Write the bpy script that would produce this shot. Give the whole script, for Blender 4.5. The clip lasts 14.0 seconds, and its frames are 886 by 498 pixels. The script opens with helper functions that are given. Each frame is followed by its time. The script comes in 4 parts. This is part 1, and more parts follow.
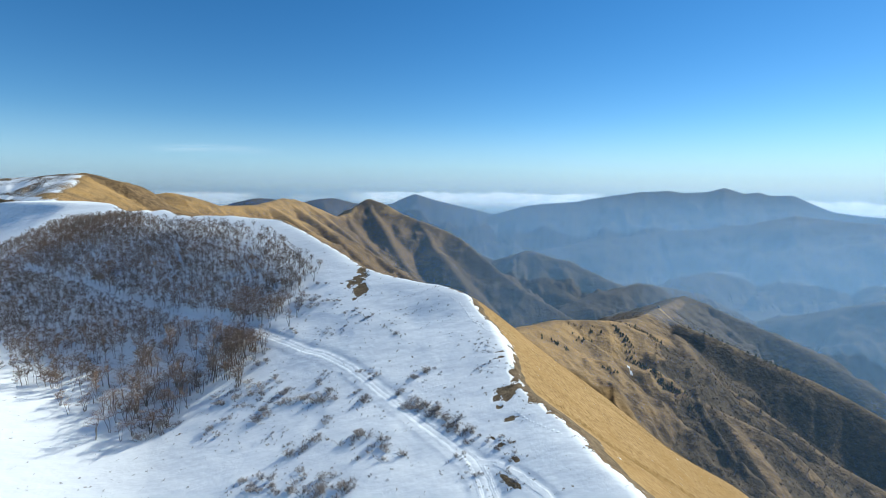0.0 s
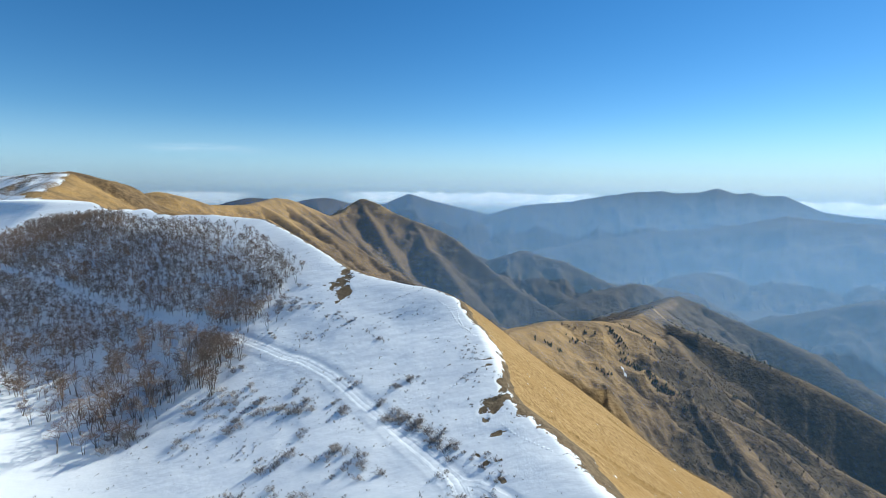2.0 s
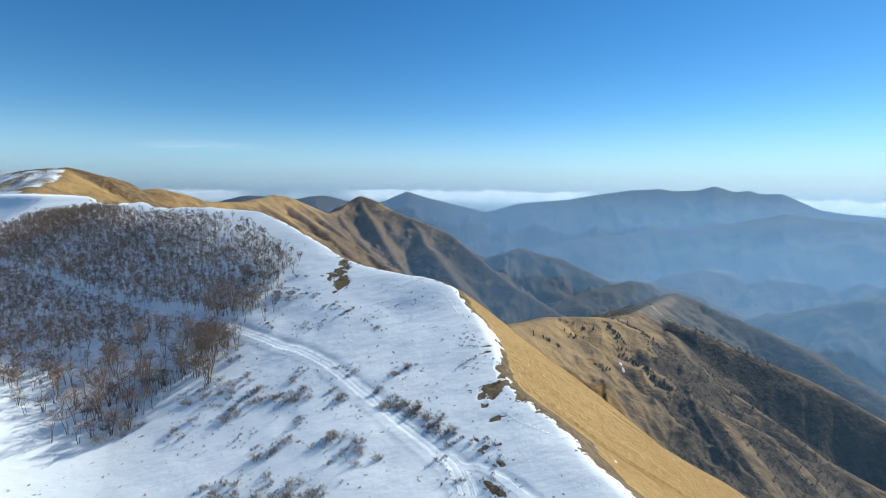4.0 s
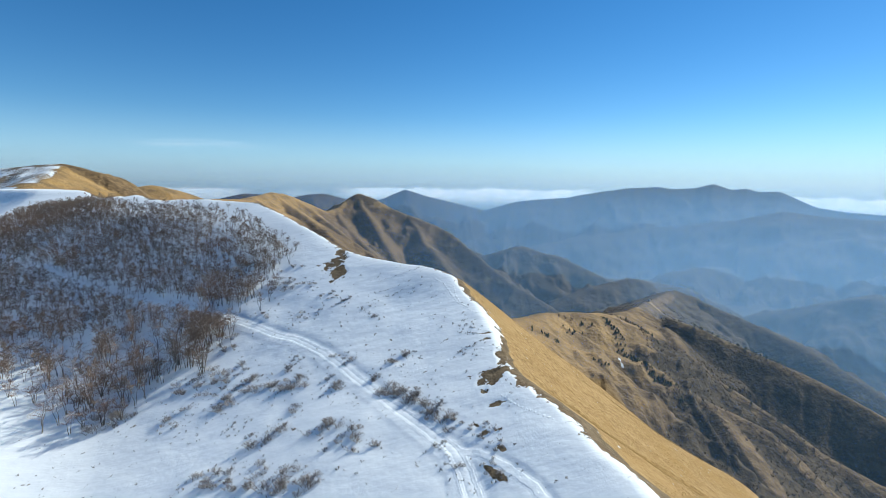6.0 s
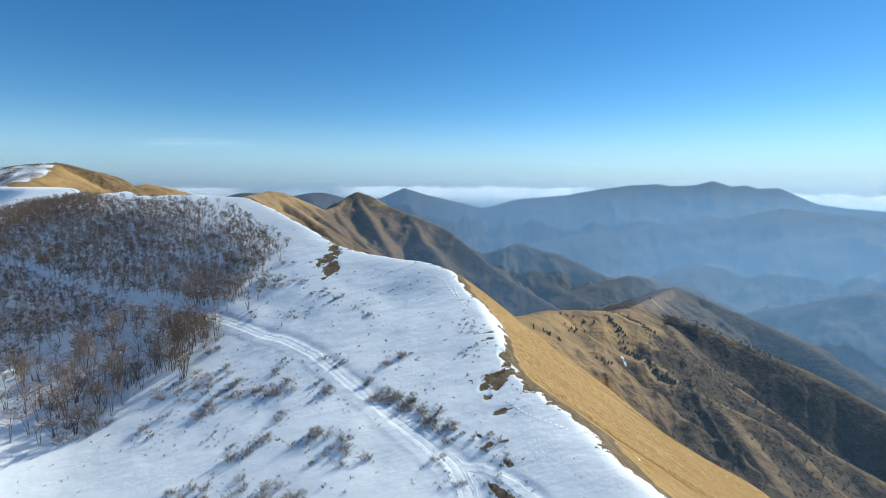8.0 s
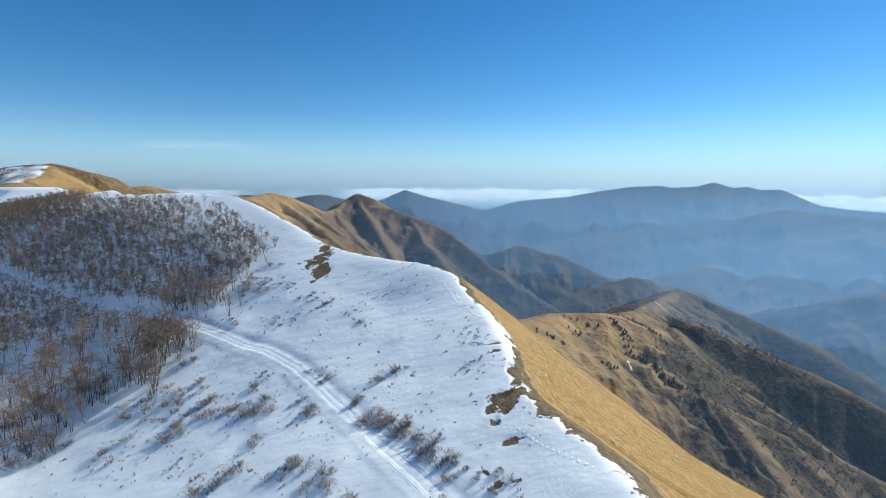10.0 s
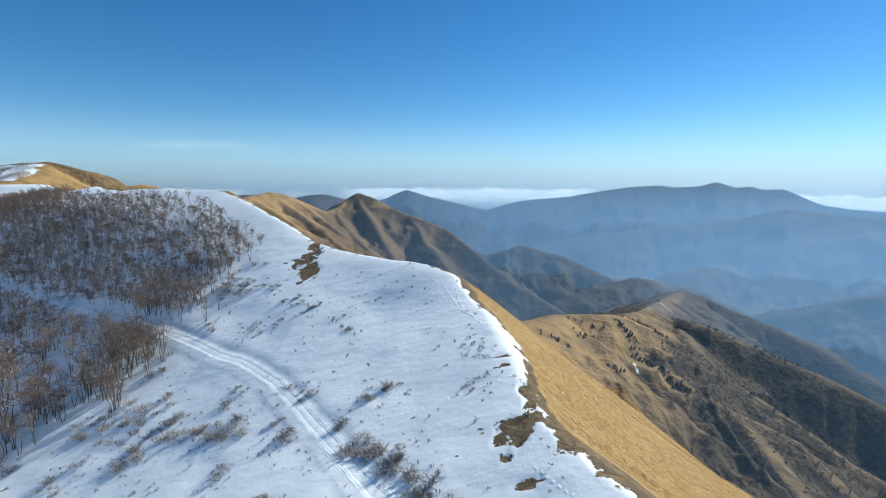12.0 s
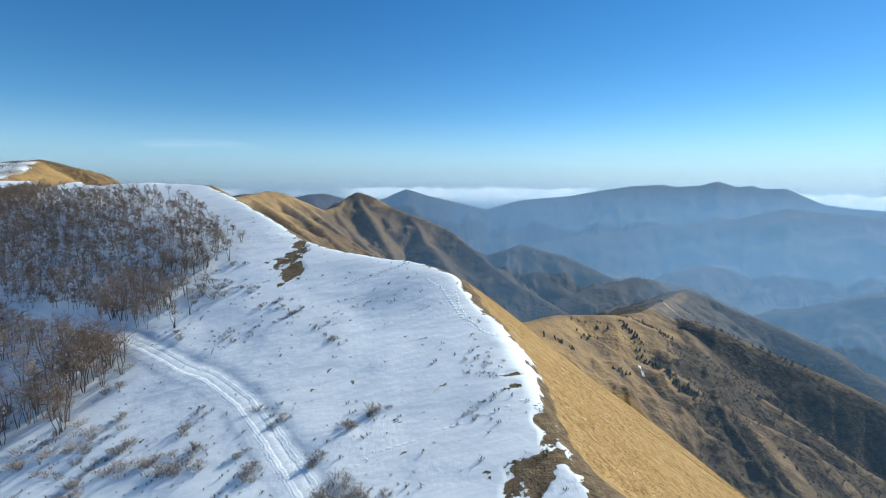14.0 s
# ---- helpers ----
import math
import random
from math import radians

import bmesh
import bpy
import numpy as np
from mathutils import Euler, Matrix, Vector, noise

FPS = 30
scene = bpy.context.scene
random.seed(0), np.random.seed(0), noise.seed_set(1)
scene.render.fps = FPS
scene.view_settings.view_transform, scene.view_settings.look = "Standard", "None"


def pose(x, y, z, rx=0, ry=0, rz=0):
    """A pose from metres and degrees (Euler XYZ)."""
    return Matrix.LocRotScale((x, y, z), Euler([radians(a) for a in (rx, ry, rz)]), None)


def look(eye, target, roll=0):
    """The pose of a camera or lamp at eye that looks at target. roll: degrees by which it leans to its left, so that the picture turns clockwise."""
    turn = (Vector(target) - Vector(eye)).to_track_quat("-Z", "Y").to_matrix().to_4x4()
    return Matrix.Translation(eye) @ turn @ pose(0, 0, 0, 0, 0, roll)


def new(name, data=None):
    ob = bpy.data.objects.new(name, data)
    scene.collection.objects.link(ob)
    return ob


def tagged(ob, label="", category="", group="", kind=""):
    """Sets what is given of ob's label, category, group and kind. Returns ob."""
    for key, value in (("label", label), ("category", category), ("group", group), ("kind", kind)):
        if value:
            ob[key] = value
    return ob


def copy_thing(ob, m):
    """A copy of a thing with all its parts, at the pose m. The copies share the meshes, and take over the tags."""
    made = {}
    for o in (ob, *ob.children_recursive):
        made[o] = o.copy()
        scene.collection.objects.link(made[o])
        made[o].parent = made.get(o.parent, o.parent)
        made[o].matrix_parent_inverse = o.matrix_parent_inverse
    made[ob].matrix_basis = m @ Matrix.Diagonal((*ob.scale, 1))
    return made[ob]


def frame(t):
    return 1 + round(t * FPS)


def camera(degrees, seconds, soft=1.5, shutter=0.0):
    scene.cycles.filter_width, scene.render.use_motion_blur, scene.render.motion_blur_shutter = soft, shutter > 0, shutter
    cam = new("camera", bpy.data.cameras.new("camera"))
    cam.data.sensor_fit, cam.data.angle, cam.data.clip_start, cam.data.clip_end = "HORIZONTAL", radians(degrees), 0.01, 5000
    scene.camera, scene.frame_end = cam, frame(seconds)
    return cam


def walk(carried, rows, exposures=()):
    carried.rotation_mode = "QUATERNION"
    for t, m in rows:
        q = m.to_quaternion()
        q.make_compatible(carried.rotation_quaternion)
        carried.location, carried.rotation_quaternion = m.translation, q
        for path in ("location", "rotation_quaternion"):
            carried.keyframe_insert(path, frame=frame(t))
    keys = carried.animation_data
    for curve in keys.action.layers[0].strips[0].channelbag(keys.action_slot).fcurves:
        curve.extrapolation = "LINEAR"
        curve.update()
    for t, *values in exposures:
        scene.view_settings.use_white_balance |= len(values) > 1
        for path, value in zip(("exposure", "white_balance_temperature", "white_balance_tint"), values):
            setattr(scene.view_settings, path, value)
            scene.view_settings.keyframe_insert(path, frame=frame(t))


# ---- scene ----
cam = camera(84.6, 14.0, soft=0.62)
PATH = [
    (0, (-0.301, 1.407, 44.349), (-0.298, 3.39, 44.088), 0.6),
    (0.5, (0.383, 3.384, 44.327), (0.383, 5.367, 44.066), 0.6),
    (1, (0.915, 5.154, 44.255), (0.913, 7.137, 43.993), 0.6),
    (1.5, (1.293, 6.423, 44.057), (1.304, 8.406, 43.796), 0.7),
    (2, (1.57, 7.174, 43.753), (1.596, 9.157, 43.492), 0.7),
    (2.5, (1.678, 7.517, 43.363), (1.708, 9.5, 43.101), 0.8),
    (3, (1.611, 7.595, 42.898), (1.642, 9.577, 42.632), 0.8),
    (5.5, (1.566, 8.295, 39.44), (1.605, 10.276, 39.169), 0.7),
    (6, (1.568, 9.165, 38.916), (1.609, 11.145, 38.641), 0.7),
    (6.5, (1.613, 10.468, 38.367), (1.655, 12.448, 38.09), 0.6),
    (7, (1.698, 12.076, 37.818), (1.741, 14.056, 37.54), 0.5),
    (7.5, (1.767, 13.915, 37.359), (1.81, 15.895, 37.08), 0.5),
    (8, (1.89, 15.869, 36.987), (1.933, 17.849, 36.706), 0.4),
    (10.5, (2.393, 27.97, 34.818), (2.432, 29.951, 34.546), 0.3),
    (11, (2.481, 30.394, 34.406), (2.519, 32.375, 34.132), 0.3),
    (11.5, (2.567, 32.883, 33.958), (2.604, 34.864, 33.685), 0.3),
    (12, (2.726, 35.422, 33.496), (2.76, 37.403, 33.223), 0.3),
    (12.5, (2.85, 37.915, 33.048), (2.884, 39.896, 32.775), 0.3),
    (13, (2.996, 40.367, 32.61), (3.028, 42.348, 32.337), 0.3),
    (13.5, (3.144, 42.882, 32.155), (3.177, 44.863, 31.883), 0.3),
    (14, (3.191, 45.487, 31.779), (3.224, 47.468, 31.504), 0.3),
]
walk(cam, [(t, look(eye, target, roll)) for t, eye, target, roll in PATH], exposures=[(0, 0.22, 5850, 1), (14, 0.22, 5850, 1)])

# ---------------------------------------------------------------- light
SUN_AZ, SUN_EL = 58.0, 35.0            # degrees right of +y, degrees up
sun_dir = Vector((math.sin(radians(SUN_AZ)) * math.cos(radians(SUN_EL)),
                  math.cos(radians(SUN_AZ)) * math.cos(radians(SUN_EL)), math.sin(radians(SUN_EL))))
sun = new("sun", bpy.data.lights.new("sun", "SUN"))
sun.data.energy, sun.data.angle, sun.data.color = 5.2, radians(0.53), (1.0, 0.935, 0.82)
sun.matrix_world = look(sun_dir * 900, (0, 0, 0))

world = bpy.data.worlds.new("world")
scene.world = world
world.use_nodes = True
wn = world.node_tree
sky = wn.nodes.new("ShaderNodeTexSky")
sky.sky_type, sky.sun_disc = "NISHITA", False
sky.sun_elevation, sky.sun_rotation = radians(SUN_EL), radians(SUN_AZ)
sky.altitude, sky.air_density, sky.dust_density, sky.ozone_density = 2000, 1.0, 0.15, 3.0
wn.nodes["Background"].inputs["Strength"].default_value = 0.095
vivid = wn.nodes.new("ShaderNodeHueSaturation")
vivid.inputs["Saturation"].default_value = 1.26
wn.links.new(sky.outputs["Color"], vivid.inputs["Color"])
wn.links.new(vivid.outputs["Color"], wn.nodes["Background"].inputs["Color"])



# ---------------------------------------------------------------- noise on arrays
def lattice(ix, iy, seed):
    h = (ix.astype(np.int64) * 374761393 + iy.astype(np.int64) * 668265263 + seed * 974634777) & 0xFFFFFFFF
    h = ((h ^ (h >> 13)) * 1274126177) & 0xFFFFFFFF
    return ((h ^ (h >> 16)) & 0xFFFF) / 65535.0


def value_noise(x, y, seed=0):
    """Smooth noise between -1 and 1."""
    ix, iy = np.floor(x), np.floor(y)
    fx, fy = x - ix, y - iy
    ux, uy = fx * fx * fx * (fx * (fx * 6 - 15) + 10), fy * fy * fy * (fy * (fy * 6 - 15) + 10)
    a, b = lattice(ix, iy, seed), lattice(ix + 1, iy, seed)
    c, d = lattice(ix, iy + 1, seed), lattice(ix + 1, iy + 1, seed)
    return 2 * ((a + (b - a) * ux) * (1 - uy) + (c + (d - c) * ux) * uy) - 1


def fbm(x, y, size, octaves=4, seed=0, ridged=False):
    total, amp, norm = np.zeros_like(x), 1.0, 0.0
    for k in range(octaves):
        f = 2.03 ** k / size
        ang = 0.6 * k + 0.3
        n = value_noise((x * math.cos(ang) - y * math.sin(ang)) * f, (x * math.sin(ang) + y * math.cos(ang)) * f, seed + 7 * k)
        total += amp * (1 - 2 * np.abs(n) if ridged else n)
        norm += amp
        amp *= 0.5
    return total / norm


def step(a, b, v):
    u = np.clip((v - a) / (b - a), 0, 1)
    return u * u * (3 - 2 * u)


def line_distance(x, y, pts):
    """Distance to a polyline in plan, the side (+ right of it), the length along it, and the place on it (segment, share)."""
    best = np.full(x.shape, 1e12)
    side, along = np.zeros_like(x), np.zeros_like(x)
    seg, share = np.zeros(x.shape, int), np.zeros_like(x)
    run = 0.0
    for k in range(len(pts) - 1):
        ax, ay, bx, by = pts[k][0], pts[k][1], pts[k + 1][0], pts[k + 1][1]
        ex, ey = bx - ax, by - ay
        l2 = ex * ex + ey * ey
        u = np.clip(((x - ax) * ex + (y - ay) * ey) / l2, 0, 1)
        dx, dy = x - ax - u * ex, y - ay - u * ey
        d2 = dx * dx + dy * dy
        m = d2 < best
        best = np.where(m, d2, best)
        side = np.where(m, np.sign(ey * dx - ex * dy), side)
        along = np.where(m, run + u * math.sqrt(l2), along)
        seg, share = np.where(m, k, seg), np.where(m, u, share)
        run += math.sqrt(l2)
    return np.sqrt(best), side, along, seg, share


# ---------------------------------------------------------------- the lie of the land
# The near hill: a gentle snow side (a polynomial of the plan) and a steep grass side, meeting at the crest.
SNOW_SIDE = (13.32, 27.83, 15.63, -11.41, -16.08, 10.19, 25.84, -21.65, -18.16, 9.12, 5.08, -4.71, -0.73, 4.51, -2.08,
             8.08, 9.72, -11.65, 7.5, -6.67, -0.43)
CREST = [(40, -60), (30, 10), (25, 45), (22, 55), (20, 60), (18, 69), (15.5, 75.5), (13, 82), (12.2, 93), (10.4, 105), (6, 117.5),
         (-1, 126), (-10, 133), (-24, 145.5), (-35, 158.5), (-47, 172), (-62, 188), (-90, 203), (-118, 217), (-138, 243),
         (-165, 267), (-200, 300), (-250, 345), (-326, 380)]


def snow_side(x, y):
    cx, cy = np.clip(x, -235, 60), np.clip(y, 5, 330)
    u, v = cx / 100, (cy - 110) / 100
    z, k = np.zeros_like(u), 0
    for i in range(6):
        for j in range(6 - i):
            z += SNOW_SIDE[k] * u ** i * v ** j
            k += 1
    brow = 1.5 * np.exp(-((x - 3) / 10) ** 2 - ((y - 121) / 8) ** 2) + 0.5 * np.exp(-((x + 8) / 8) ** 2 - ((y - 131) / 7) ** 2)
    return z + brow - 0.35 * np.hypot(x - cx, y - cy)


# Ridges of the country round it: crest line, fall on both sides, rounding of the crest, depth of the gullies.
RIDGES = {
    "left_shoulder": ([(-464, 636, 55), (-538, 655, 50), (-689, 700, 43), (-954, 760, 23)], 0.45, 14, 0.2),
    "left_crest": ([(-464, 636, 55), (-433, 575, 44), (-406, 520, 34), (-360, 450, 27), (-326, 380, 24), (-302, 320, 21)], 0.5, 10, 0.1),
    "golden_hill": ([(-464, 636, 55), (-466, 680, 44), (-465, 730, 31), (-463, 770, 23), (-449, 800, 28), (-440, 860, 18), (-428, 930, 1),
                     (-404, 1050, -3), (-405, 1150, 1), (-407, 1250, 7), (-397, 1330, -2)], 0.62, 8, 0.3),
    "saddle": ([(-408, 1340, 2), (-383, 1375, -11), (-354, 1410, -29), (-319, 1470, -53), (-291, 1540, -45), (-272, 1590, -22), (-245, 1612, -5)], 0.62, 4, 0.3),
    "peak": ([(-245, 1612, -5), (-192, 1596, -18), (-135, 1570, -46), (-80, 1545, -67), (-22, 1520, -84), (20, 1500, -101), (60, 1470, -120),
              (109, 1430, -159), (163, 1380, -201), (231, 1300, -242), (337, 1230, -295)], 0.66, 5, 0.4),
    "peak_rib": ([(-243, 1600, -12), (-220, 1540, -45), (-185, 1470, -73), (-148, 1390, -115), (-112, 1300, -154), (-60, 1200, -200)], 0.72, 4, 0.4),
    "shoulder_rib": ([(-80, 1545, -67), (-46, 1480, -98), (-27, 1410, -132), (9, 1330, -161), (60, 1230, -215)], 0.72, 4, 0.4),
    "saddle_rib": ([(-304, 1520, -49), (-272, 1440, -71), (-234, 1360, -96), (-182, 1270, -124), (-100, 1160, -175)], 0.7, 4, 0.4),
    "golden_rib": ([(-391, 1350, -5), (-323, 1290, -35), (-263, 1210, -61), (-197, 1110, -88), (-93, 980, -130), (15, 900, -168)], 0.68, 5, 0.4),
    "golden_spur": ([(-410, 1260, 4), (-345, 1190, -22), (-284, 1110, -43), (-219, 1010, -67), (-130, 890, -110)], 0.66, 5, 0.35),
    "golden_step": ([(-404, 1100, 0), (-333, 1030, -21), (-265, 950, -45), (-190, 860, -80)], 0.64, 6, 0.3),
    "middle": ([(-16, 2050, -183), (77, 2000, -205), (211, 1950, -256), (330, 1900, -208), (414, 1850, -225), (488, 1800, -241),
                (596, 1740, -287), (677, 1680, -329)], 0.6, 20, 0.6),
    "middle_rib": ([(330, 1900, -215), (373, 1750, -272), (438, 1600, -331)], 0.55, 20, 0.55),
    "hump": ([(380, 1450, -331), (504, 1520, -294), (661, 1600, -275), (775, 1660, -299), (927, 1700, -333)], 0.55, 20, 0.5),
    "spur": ([(50, 330, -58), (75, 380, -67), (106, 425, -76), (141, 440, -79), (163, 452, -83), (206, 530, -107), (256, 610, -121), (325, 715, -136),
              (489, 960, -172), (530, 960, -187), (569, 930, -206), (621, 890, -226), (646, 800, -241), (689, 720, -275), (763, 640, -321)],
             0.55, 10, 0.28),
    "pine_rib": ([(156, 445, -81), (159, 420, -95), (169, 395, -109), (192, 385, -124), (206, 370, -132), (221, 360, -135), (223, 330, -147),
                  (221, 300, -155)], 0.6, 6, 0.26),
    "wood_rib": ([(324, 690, -140), (305, 605, -131), (315, 565, -129), (352, 548, -144), (382, 532, -156), (411, 518, -167), (436, 500, -178),
                  (464, 470, -195), (490, 430, -211)], 0.88, 5, 0.2),
    "low_rib": ([(276, 560, -128), (257, 480, -130), (262, 448, -138), (280, 432, -149), (295, 418, -159), (310, 402, -168), (326, 385, -182),
                 (361, 360, -198)], 0.74, 5, 0.2),
    "side_rib": ([(205, 380, -126), (214, 372, -129), (237, 364, -138), (261, 352, -148), (282, 338, -169), (299, 330, -186)], 0.74, 4, 0.2),
    "front": ([(1215, 2500, -435), (1344, 2550, -420), (1477, 2600, -413), (1760, 2620, -430), (1940, 2590, -408),
               (2102, 2500, -358), (2267, 2400, -319), (2670, 2300, -270)], 0.4, 40, 0.45),
    "front_rib": ([(1418, 1500, -301), (1350, 1600, -350), (1238, 1700, -415), (1109, 1750, -460)], 0.45, 40, 0.3),
    "far": ([(-34, 4100, -371), (157, 4150, -298), (400, 4200, -214), (747, 4250, -123), (1152, 4300, -93), (1448, 4300, -38),
             (1705, 4260, -2), (1910, 4172, 15), (2010, 4124, -3), (2178, 4038, 8), (2282, 3979, 45), (2404, 3906, -3), (2484, 3856, 11),
             (2548, 3813, -14), (2667, 3730, -8), (2769, 3654, -70), (2865, 3579, -125), (2978, 3485, -144), (3132, 3346, -160),
             (3464, 2998, -193)], 0.42, 40, 0.26),
    "far_rib": ([(511, 3300, -432), (922, 3400, -366), (1517, 3406, -272), (1990, 3151, -189), (2184, 3018, -122), (2318, 2915, -143),
                 (2544, 2719, -154), (2812, 2437, -173)], 0.4, 60, 0.25),
    "north": ([(-925, 3900, -193), (-590, 4050, -154), (-415, 4150, -110), (-237, 4200, -35), (-83, 4200, -82), (159, 4250, -140),
               (459, 4300, -210)], 0.4, 50, 0.4),
    "north_west": ([(-1352, 3200, -85), (-1224, 3200, -56), (-1115, 3250, -60), (-1004, 3300, -98), (-879, 3400, -63), (-786, 3500, -54),
                    (-687, 3600, -84), (-538, 3700, -120)], 0.4, 40, 0.4),
}
NAMES = ["near"] + list(RIDGES)

# the vehicle track, its branch, and trodden paths, in plan
TRACK = [(-175, 202), (-156, 190), (-132, 176), (-108, 160.6), (-83, 145), (-65.6, 135), (-48.5, 125.2), (-39, 118), (-27, 108.5), (-20, 101.6),
         (-14.2, 94), (-9.7, 87.6), (-3.5, 78), (1.4, 71), (4.2, 66.5), (5.4, 62.5), (6.5, 56), (6, 40)]
BRANCH = [(4.2, 66.5), (7.4, 64.5), (10.1, 61), (12.6, 57), (15, 50)]
FOOTPATHS = [[(-4.6, 86.1), (-2.4, 87.2), (-0.4, 87.6), (2.2, 87.6), (4.8, 87.9), (9, 88.1), (12.4, 89.1)], [(11.4, 74.5), (13.1, 71.2), (15.3, 68.3), (16.9, 66.5)],
             [(2.1, 117.3), (4.1, 114.7), (5.2, 111.7), (6.6, 107.3), (7.8, 104.6), (9.7, 101.8), (11.6, 100.8)],
             [(6.7, 115.7), (6.2, 113.1), (6.5, 109.8), (7.3, 106.5), (8.6, 104.0)]]
# bare earth among the snow: x, y, half length, half width, turn in degrees
BARE = [(-24, 143.5, 2.6, 1.0, 70), (-24.5, 138, 3.6, 2.2, 60), (-22.6, 133, 3.6, 1.7, 100), (-24, 129.3, 1.2, 1.0, 0), (-28, 138.5, 1.6, .6, 20),
        (11.2, 80.6, 2.3, 1.9, 40), (9.6, 79.3, 1.3, 1.0, 20), (10.7, 78.2, 1.2, .8, 70), (12.7, 83.6, 2.0, 1.1, 60), (13, 86, 1.4, .9, 80), (9.4, 76.6, .9, .6, 20), (10.6, 73, 1.3, .35, 0), (14.3, 77.9, .7, .5, 100),
        (11.2, 93.4, 1.5, .35, 5), (10.9, 91.2, 1.2, .25, 10),
        (7.6, 69.8, 1.1, .4, -50), (8.4, 68, 1.1, .5, -66), (9.0, 66.2, 1.2, .45, -62), (9.8, 64.4, 1.1, .3, -55), (8, 61.6, 1.0, .4, -45), (9.2, 59.8, 1.2, .35, -50)]


RUN_OUT = ("middle", "middle_rib", "hump", "front", "front_rib", "far", "far_rib", "north", "north_west")


def run_out(pts, fall):
    """The crest line with both its ends running down into the valley."""
    def beyond(p, q):
        d = math.hypot(p[0] - q[0], p[1] - q[1])
        u = (p[0] - q[0]) / d, (p[1] - q[1]) / d
        return (p[0] + u[0] * 400, p[1] + u[1] * 400, p[2] - 400 * fall * 0.85)
    return [beyond(pts[0], pts[1])] + pts + [beyond(pts[-1], pts[-2])]


def smooth_min(a, b, k):
    h = np.clip(0.5 + 0.5 * (b - a) / k, 0, 1)
    return b + (a - b) * h - k * h * (1 - h)


